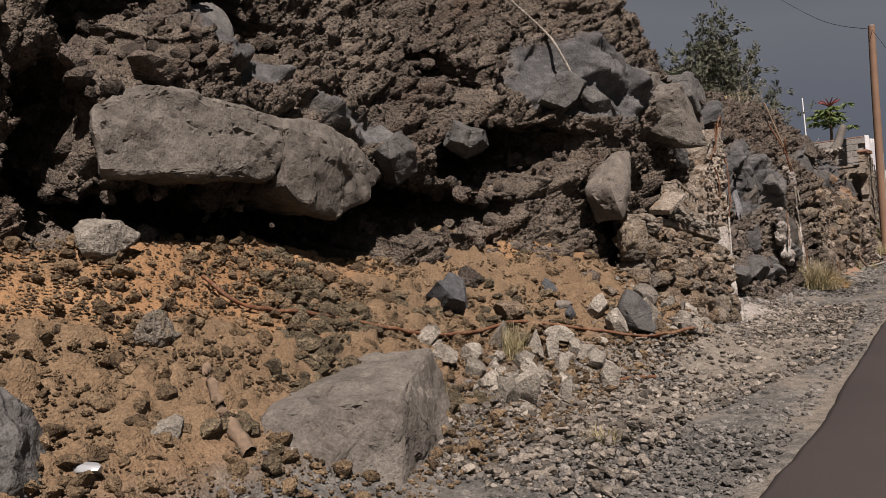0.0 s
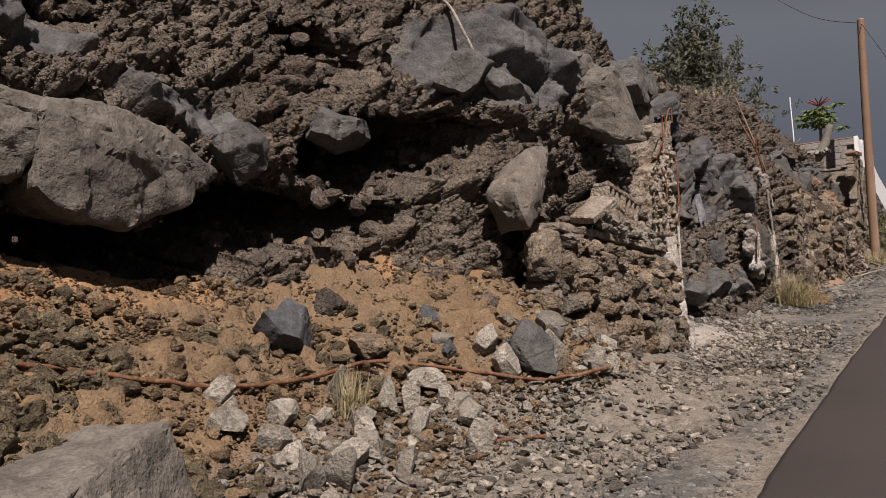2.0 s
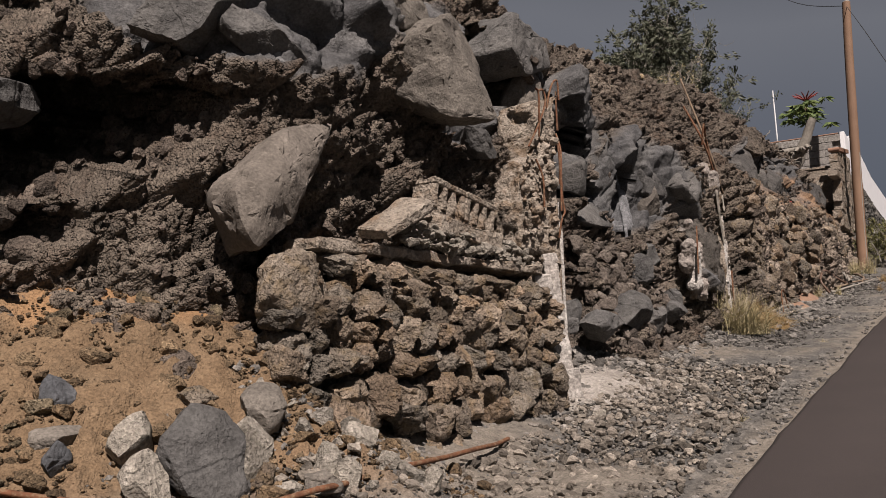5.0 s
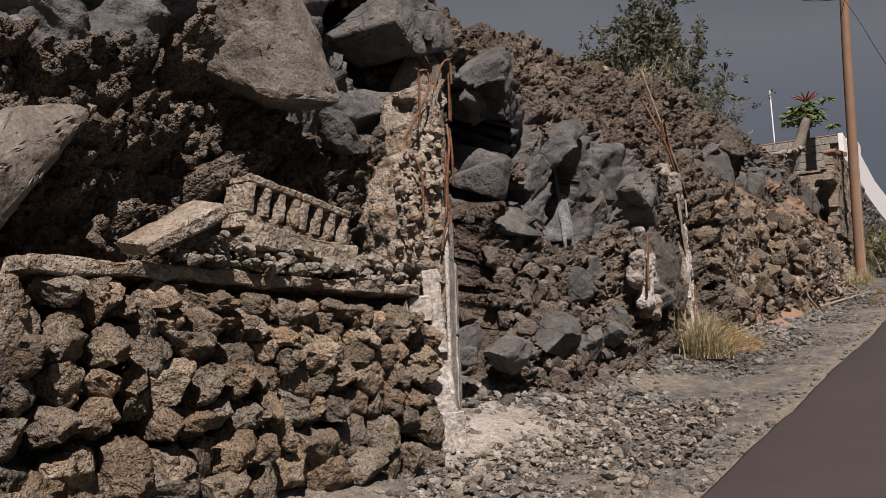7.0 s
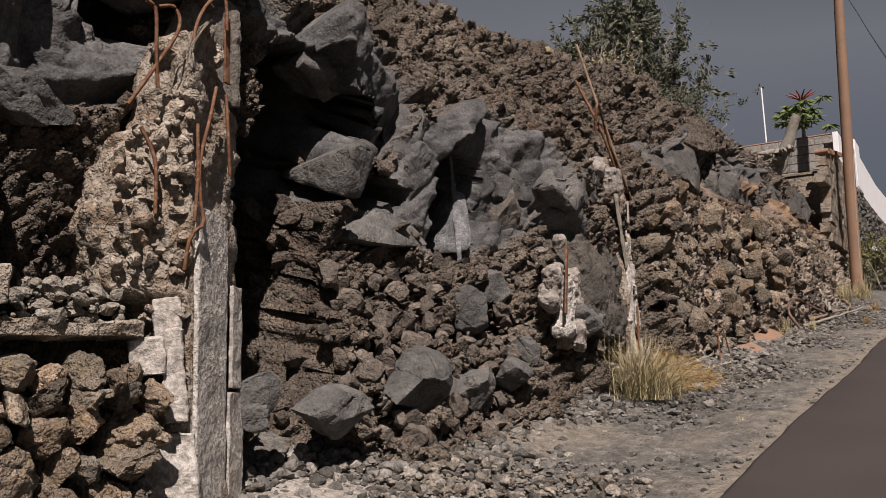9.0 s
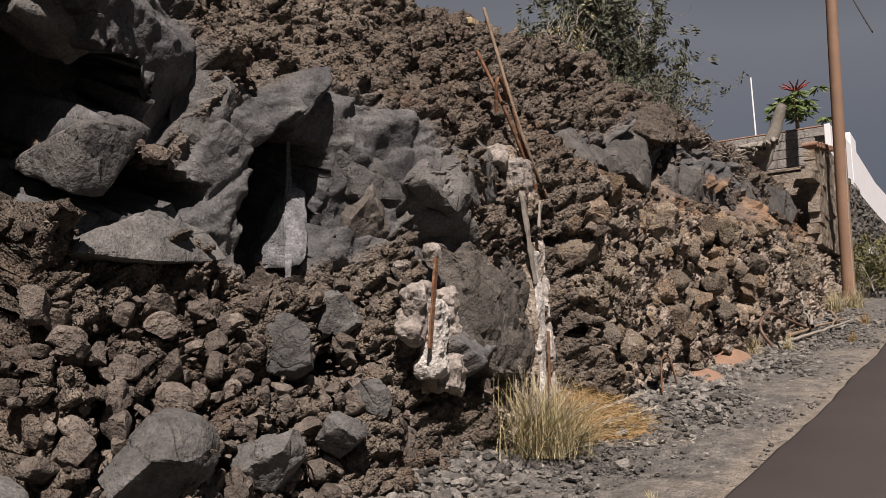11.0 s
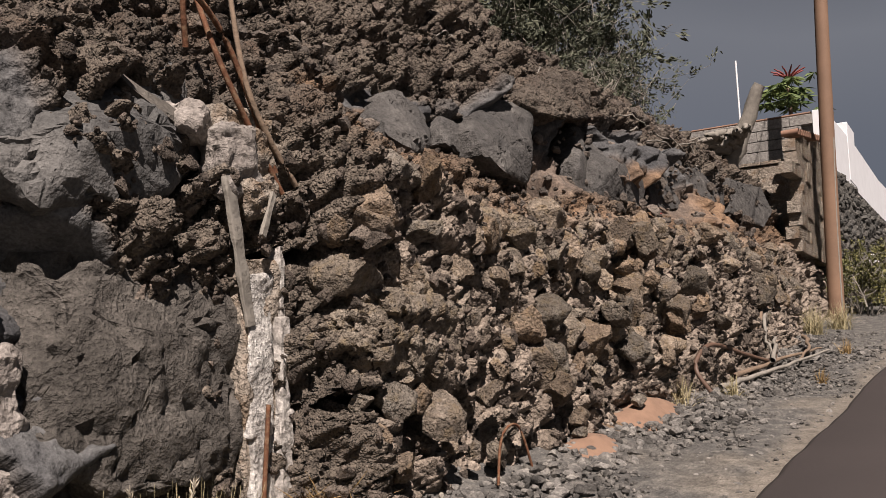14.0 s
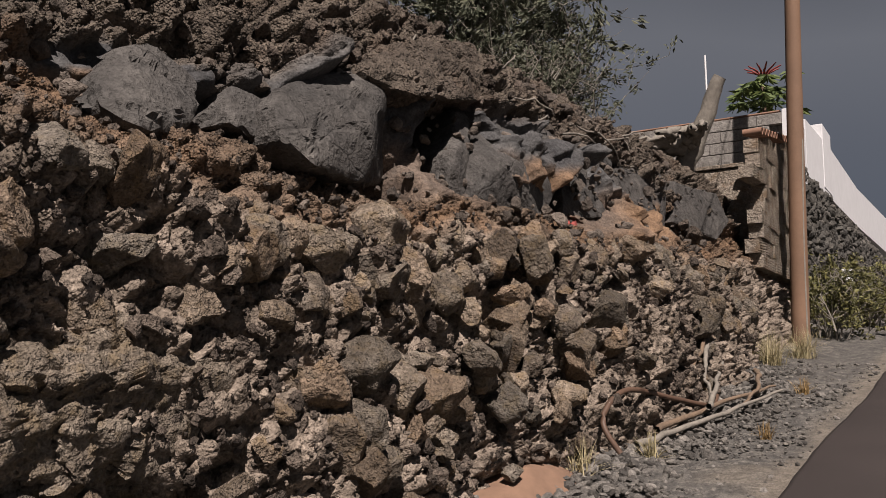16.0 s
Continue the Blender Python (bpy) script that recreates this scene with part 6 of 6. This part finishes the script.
def bush(name, at, reach, tall, seed, leaf, label, stems=14, leaves=2600, size=0.07, bare=0.12):
    r_ = np.random.default_rng(seed)
    root = thing(name, None, pose(*at), label, "bush")
    v, f, ends = [], [], []

    def limb(p, q, rad, count=6):
        mid = (np.asarray(p) + q) / 2 + r_.normal(size=3) * np.linalg.norm(np.asarray(q) - p) * 0.12
        pts = bent((p, mid, q), count)
        w, g = tube(pts, [rad * (1 - 0.7 * i / (count - 1)) for i in range(count)], 4)
        f.extend([tuple(i + len(v) for i in t) for t in g])
        v.extend(w)
        return pts

    for k in range(stems):
        ang, lean = r_.random() * 6.28, r_.random() ** 0.7
        tip = np.array((math.cos(ang) * reach * lean, math.sin(ang) * reach * lean, tall * (1.05 - 0.55 * lean * lean) * r_.uniform(0.65, 1.0)))
        main = limb((r_.normal() * 0.1, r_.normal() * 0.1, -0.2), tip, 0.022, 8)
        for j in range(7):
            s0 = main[r_.integers(3, 8)]
            d = r_.normal(size=3) * 0.28 * reach + (tip - s0) * 0.35 + np.array((0, 0, 0.05))
            twig = limb(s0, s0 + d, 0.009, 5)
            dead = r_.random() < bare
            for t in range(2):
                e = twig[-1 - t]
                tw2 = limb(e, e + r_.normal(size=3) * 0.14 * reach, 0.005, 3)
                if not dead:
                    ends.extend([(twig[-2], twig[-1] - twig[-2]), (tw2[-1], tw2[-1] - tw2[0]), (tw2[1], tw2[-1] - tw2[0])])
    piece("stem", mesh_of("stem", v, f, GREY_WOOD, True), root)
    pick = r_.integers(0, len(ends), leaves)
    pos = np.array([ends[i][0] for i in pick]) + r_.normal(size=(leaves, 3)) * 0.03 * max(reach, 0.6)
    way = np.array([ends[i][1] for i in pick]) * 3 + r_.normal(size=(leaves, 3)) * 0.35
    piece("foliage", leaves_mesh("foliage", pos, way, size * r_.uniform(0.6, 1.3, leaves), leaf, 0.4, seed), root)
    return root


bush("shrub", (-6.3, 27.5, 7.95), 1.8, 4.0, 1, LEAF_GREY, "straggly grey-green shrub on the cliff top", 36, 24000, 0.12)
bush("shrub", (-5.0, 26.2, 7.35), 1.1, 1.7, 2, LEAF_GREY, "small straggly shrub on the cliff top", 16, 4200, 0.08, 0.4)
bush("shrub", (-5.2, 28.2, 7.5), 1.4, 2.0, 3, LEAF_GREY, "dry half-bare shrub on the cliff top", 22, 4200, 0.08, 0.5)
bush("shrub", (-3.9, 20.4, 7.15), 0.5, 0.5, 4, DRY_GRASS, "dry brushwood on the cliff edge", 12, 500, 0.06, 0.7)
bush("shrub", (-1.50, 29.6, 4.50), 0.75, 1.15, 6, LEAF_OLIVE, "low olive green shrub beside the pole", 18, 5200, 0.075, 0.1)
bush("shrub", (-1.25, 31.5, 4.80), 0.85, 1.05, 7, LEAF_OLIVE, "low olive green shrub beside the road", 16, 4400, 0.075, 0.1)


def tuft(name, at, reach, tall, blades, seed, material, label, plumes=0):
    r_ = np.random.default_rng(seed)
    v, f = [], []
    heads = []
    for k in range(blades):
        ang, lean = r_.random() * 6.28, abs(r_.normal()) * 0.75
        base = np.array((r_.normal() * reach * 0.16, r_.normal() * reach * 0.16, -0.02))
        way = np.array((math.cos(ang), math.sin(ang), 0)) * reach * min(lean, 1.4)
        h = tall * r_.uniform(0.55, 1.1) * (1.1 - 0.35 * min(lean, 1.4))
        side = np.array((-math.sin(ang + r_.normal()), math.cos(ang), 0)) * 0.0038
        row = [base + way * t ** 1.8 + np.array((0, 0, h * (t - 0.18 * t * t * lean))) for t in (0, 0.35, 0.7, 1)]
        o = len(v)
        for i, p in enumerate(row):
            w = side * (1 - 0.85 * i / 3)
            v.extend([p - w, p + w])
        f.extend([(o + 2 * i, o + 2 * i + 1, o + 2 * i + 3, o + 2 * i + 2) for i in range(3)])
        if k < plumes:
            heads.append((row[2], row[3]))
    root = thing(name, None, pose(*at), label, "grass")
    piece("blade_clump", mesh_of("blade_clump", v, f, material, False), root)
    if heads:
        pos, way = [], []
        for a, c in heads:
            for t in np.linspace(0, 1.25, 26):
                for _ in range(3):
                    pos.append(a + (c - a) * t)
                    way.append((c - a) / np.linalg.norm(c - a) + r_.normal(size=3) * 0.45)
        piece("plume", leaves_mesh("plume", np.array(pos), np.array(way), np.full(len(pos), 0.035), PLUME, 0.18, seed), root, label="pale feathery seed heads")
    return root


def on_ground(x, y, lift=0.0):
    return (x, y, float(ground_z(x, y)) + lift)


tuft("fountain_grass", on_ground(-2.1, 15.95), 0.75, 0.52, 1100, 1, DRY_GRASS, "pale dry fountain grass tuft with seed plumes", 26)
tuft("grass_tuft", on_ground(-3.10, 6.28), 0.22, 0.30, 200, 2, DRY_GRASS, "small yellow-green grass tuft among the stones")
tuft("grass_tuft", on_ground(-2.02, 5.3), 0.22, 0.14, 160, 3, DRY_GRASS, "low dry weed in the gravel")
tuft("grass_tuft", on_ground(-1.85, 21.1), 0.30, 0.24, 90, 4, DRY_GRASS, "thin dry grass tuft by the wall foot")
tuft("grass_tuft", on_ground(-1.75, 26.6), 0.42, 0.42, 300, 5, DRY_GRASS, "green-yellow grass tuft by the pole")
tuft("grass_tuft", on_ground(-1.5, 27.4), 0.42, 0.42, 300, 6, DRY_GRASS, "green-yellow grass tuft by the pole")
tuft("grass_tuft", on_ground(-1.0, 22.8), 0.14, 0.15, 70, 7, STRAW, "dry straw-coloured weed at the road edge")
tuft("grass_tuft", on_ground(-1.05, 24.8), 0.16, 0.2, 80, 8, STRAW, "dry straw-coloured weed at the road edge")
tuft("grass_tuft", on_ground(-1.6, 21.8), 0.16, 0.22, 100, 9, DRY_GRASS, "dry weed under the hose")
tuft("grass_tuft", on_ground(-1.1, 15.3), 0.10, 0.08, 50, 10, DRY_GRASS, "tiny weed in the gravel")
tuft("grass_tuft", on_ground(-1.15, 11.2), 0.10, 0.08, 50, 11, DRY_GRASS, "tiny weed in the gravel")


STRAW_BED = plain_material("straw_bed", (0.192, 0.122, 0.052), 0.95, amount=0.35, bump=0.8, scale=18, grain=80)
me, inner = mound_mesh("mound", -2.12, 16.75, 0.40, 0.55, 0.24, 3, STRAW_BED)
heap = thing("straw_heap", None, pose(0, 0, 0), "heap of golden dry straw at the wall foot", "straw heap")
piece("mound", me, heap)
r_ = np.random.default_rng(3)
pick = inner[r_.integers(0, len(inner), 4200)] + r_.normal(size=(4200, 3)) * 0.015
piece("straw", leaves_mesh("straw", pick, r_.normal(size=(4200, 3)) * (1, 1, 0.35), r_.uniform(0.06, 0.2, 4200), STRAW, 0.035, 3), heap)

# plant behind the house
plant = thing("umbrella_tree", None, pose(-3.8, 36.4, 9.3), "leafy umbrella tree with red flower spikes", "tree")
piece("trunk", bar_mesh("trunk", ((0, 0, -0.5), (0.1, 0, 0.9), (0.05, 0, 1.9)), 0.07, DRY_WOOD, 10, 8, 0.6), plant)
r_ = np.random.default_rng(61)
pos, way = [], []
for k in range(26):
    c = np.array((r_.normal() * 0.5, r_.normal() * 0.5, 1.15 + r_.random() * 0.8))
    for j in range(11):
        ang = j / 11 * 6.28
        pos.append(c)
        way.append((math.cos(ang), math.sin(ang), -0.45 + 0.2 * r_.normal()))
piece("foliage", leaves_mesh("foliage", np.array(pos), np.array(way, float), np.full(len(pos), 0.36), LEAF_GREEN, 0.3, 1), plant)
for j in range(11):
    ang = j / 11 * 6.28
    d = np.array((math.cos(ang), math.sin(ang), 0.55))
    tip = np.array((0.1, 0, 1.95)) + d * 0.42
    piece("flower_spike", bar_mesh("flower_spike", ((0.1, 0, 1.95), tuple(np.array((0.1, 0, 1.95)) + d * 0.22 + np.array((0, 0, 0.03))), tuple(tip)), 0.035, LEAF_RED, 9, 6, 0.4, 0.006, j), plant, label="red flower spike")
low = thing("garden_shrub", None, pose(-5.6, 35.5, 8.4), "bright green garden shrub behind the house", "bush")
pos, way = [], []
for k in range(30):
    c = np.array((r_.normal() * 0.6, r_.normal() * 0.4, 0.5 + r_.random() * 0.6))
    for j in range(9):
        ang = j / 9 * 6.28
        pos.append(c)
        way.append((math.cos(ang), math.sin(ang), -0.3))
piece("foliage", leaves_mesh("foliage", np.array(pos), np.array(way, float), np.full(len(pos), 0.26), LEAF_GREEN, 0.35, 3), low)
thing("antenna_rod", bar_mesh("antenna_rod", ((-4.25, 33.5, 8.1), (-4.31, 33.5, 10.95)), 0.022, WHITE_PAINT, 4, 8), None, "thin white rod standing behind the house", "rod")
stump = thing("dead_stump", None, pose(-2.75, 27.5, 7.0), "dead tree stump with grey twisted roots", "tree stump")
piece("trunk", bar_mesh("trunk", ((-0.3, 0, -0.1), (0.0, 0, 0.55), (0.30, -0.1, 1.2)), 0.17, GREY_WOOD, 12, 10, 0.55, 0.01, 3), stump)
rng = np.random.default_rng(71)
for k in range(16):
    ang = rng.uniform(-0.6, 3.6)
    e = np.array((min(0.35, -abs(math.cos(ang)) * rng.uniform(0.4, 1.8) + 0.3), -0.5 - 0.5 * rng.random(), -0.12 + math.sin(ang) * 0.42))
    piece("root", bar_mesh("root", ((-0.15, 0, 0.25), tuple(e * 0.5 + np.array((0, -0.1, 0.22))), tuple(e)), 0.10, GREY_WOOD, 14, 7, 0.3, 0.025, k), stump)

# ---- pipes, sticks and litter ----
line = [on_ground(x, y, 0.06) for x, y in ((-4.18, 4.13), (-3.87, 4.2), (-3.72, 4.67), (-3.49, 5.24), (-3.40, 5.8), (-3.38, 6.35), (-3.33, 6.88), (-2.88, 7.25), (-2.45, 7.6), (-2.14, 8.1), (-2.28, 9.9))]
thing("rusty_pipe", bar_mesh("rusty_pipe", line, 0.014, RUST, 60, 8, 1.0, 0.004, 2), None, "long thin rusty pipe lying across the slope", "pipe")
thing("dry_stick", bar_mesh("dry_stick", ((-3.40, 3.45, 1.56), (-3.25, 3.38, 1.40), (-3.15, 3.34, 1.32), (-2.95, 3.30, 1.17)), 0.026, DRY_WOOD, 16, 7, 1.5, 0.006, 4), None, "crooked dry stick on the soil", "stick")
thing("rusty_pipe", bar_mesh("rusty_pipe", (on_ground(-2.5, 6.84, 0.02), on_ground(-2.38, 7.0, 0.03), on_ground(-2.25, 7.16, 0.02)), 0.014, RUST, 8, 7), None, "short rusty rod among the stones", "rod")
thing("garden_hose", bar_mesh("garden_hose", ((-1.72, 21.5, 3.42), (-1.85, 21.5, 3.65), (-1.82, 21.9, 3.86), (-1.72, 22.8, 3.78), (-1.62, 23.5, 3.72), (-1.75, 24.2, 3.85)), 0.022, HOSE, 40, 8), None, "brown hose looping out of the rubble", "hose")
for k, pts in enumerate((((-1.75, 21.9, 3.45), (-1.5, 22.9, 3.62), (-1.2, 24.4, 3.84)), ((-1.7, 22.2, 3.55), (-1.55, 23.4, 3.72), (-1.35, 24.9, 3.9)), ((-1.85, 24.3, 4.35), (-1.75, 23.8, 4.1), (-1.6, 23.4, 3.75)),
                         ((-1.95, 25.0, 4.75), (-1.85, 24.0, 4.25), (-1.8, 23.2, 3.75)), ((-1.5, 23.0, 3.7), (-1.7, 24.0, 3.95), (-1.85, 24.8, 4.15)), ((-1.6, 25.2, 4.05), (-1.4, 24.4, 3.92), (-1.35, 23.6, 3.72)))):
    thing("dry_branch", bar_mesh("dry_branch", pts, 0.03, (GREY_WOOD, DRY_WOOD)[k % 2], 14, 6, 0.4, 0.012, k), None, "dry bare branch in the roadside brush", "branch", "dry branches")
thing("wire_hoop", bar_mesh("wire_hoop", ((-1.95, 18.05, 2.95), (-1.98, 18.15, 3.22), (-1.98, 18.35, 3.27), (-1.95, 18.48, 3.0)), 0.009, RUST, 20, 6), None, "thin rusty wire hoop in the rubble", "wire")
for k, pts in enumerate((((-2.45, 16.75, 4.5), (-2.50, 16.35, 5.1), (-2.75, 16.3, 5.7)), ((-2.42, 16.82, 4.55), (-2.48, 16.5, 5.05), (-2.85, 16.6, 6.2)), ((-2.45, 16.7, 4.6), (-2.5, 16.4, 5.2), (-2.45, 16.1, 5.35), (-2.5, 16.15, 5.1)))):
    thing("rusty_rod", bar_mesh("rusty_rod", pts, 0.015, (RUST, DRY_WOOD, RUST)[k], 24, 6), None, "bent rusty rod hanging from the ruined wall", "rod", "bent rusty rods")
thing("white_root", bar_mesh("white_root", ((-4.0, 8.25, 5.45), (-3.66, 8.42, 5.05), (-3.45, 8.3, 4.75), (-3.28, 8.35, 4.35)), 0.014, PALE_STONE, 24, 6), None, "pale dangling root on the lava", "root")
thing("timber_plank", rough_block("timber_plank", (-0.07, -0.85, -0.035), (0.07, 0.85, 0.035), 25, plain_material("pale_timber", (0.355, 0.274, 0.163), 0.85, amount=0.2, scale=8), 0.004, 0.15), pose(-4.05, 18.8, 7.02, 12, 0, 12), "pale timber plank lying on the cliff top", "plank")
for k in range(14):
    rng = np.random.default_rng(200 + k)
    y = 17.5 + 6.5 * rng.random()
    z = float(ridge_z(y)) - 0.1 - 0.5 * rng.random()
    x = float(cliff_x(y, z)) + 0.12
    d = rng.normal(size=3) * (0.15, 0.45, 0.22)
    thing("dry_twig", bar_mesh("dry_twig", ((x, y, z), (x + d[0] / 2 + 0.08, y + d[1] / 2, z + d[2] / 2 + 0.06), (x + d[0], y + d[1], z + d[2])), 0.010, GREY_WOOD, 10, 5, 0.5, 0.008, k), None, "dry pale twig on the cliff edge", "twig", "dry twigs")
thing("crushed_can", mesh_of("crushed_can", *rock_shape(990, 3, 10, (0.4, 0.8), 0.1, (0.10, 0.05, 0.03)), plain_material("pale_tin", (0.370, 0.385, 0.400), 0.4, metal=0.4), True, 30), pose(*on_ground(-3.11, 2.58, 0.05)), "crushed pale scrap on the soil", "litter")
PAINT_RED = stone_material("red_painted_stone", (0.148, 0.037, 0.033), (0.266, 0.063, 0.056), (0.311, 0.104, 0.089), 6, 50, 0.6)
rock("painted_stone", (-2.42, 22.1, 5.12), (0.14, 0.20, 0.20), 991, PAINT_RED, label="stone with faded red paint on the terrace")
ORANGE_SAND = plain_material("orange_sand", (0.200, 0.122, 0.081), 0.95, amount=0.2, grain=120, bump=0.5, scale=9)
for cx, cy, rx, ry, tall, seed in ((-1.95, 20.5, 0.28, 0.6, 0.16, 992), (-1.9, 19.3, 0.2, 0.4, 0.10, 993)):
    thing("sand_mound", mound_mesh("sand_mound", cx, cy, rx, ry, tall, seed, ORANGE_SAND)[0], None, "small heap of orange sand at the wall foot", "sand")
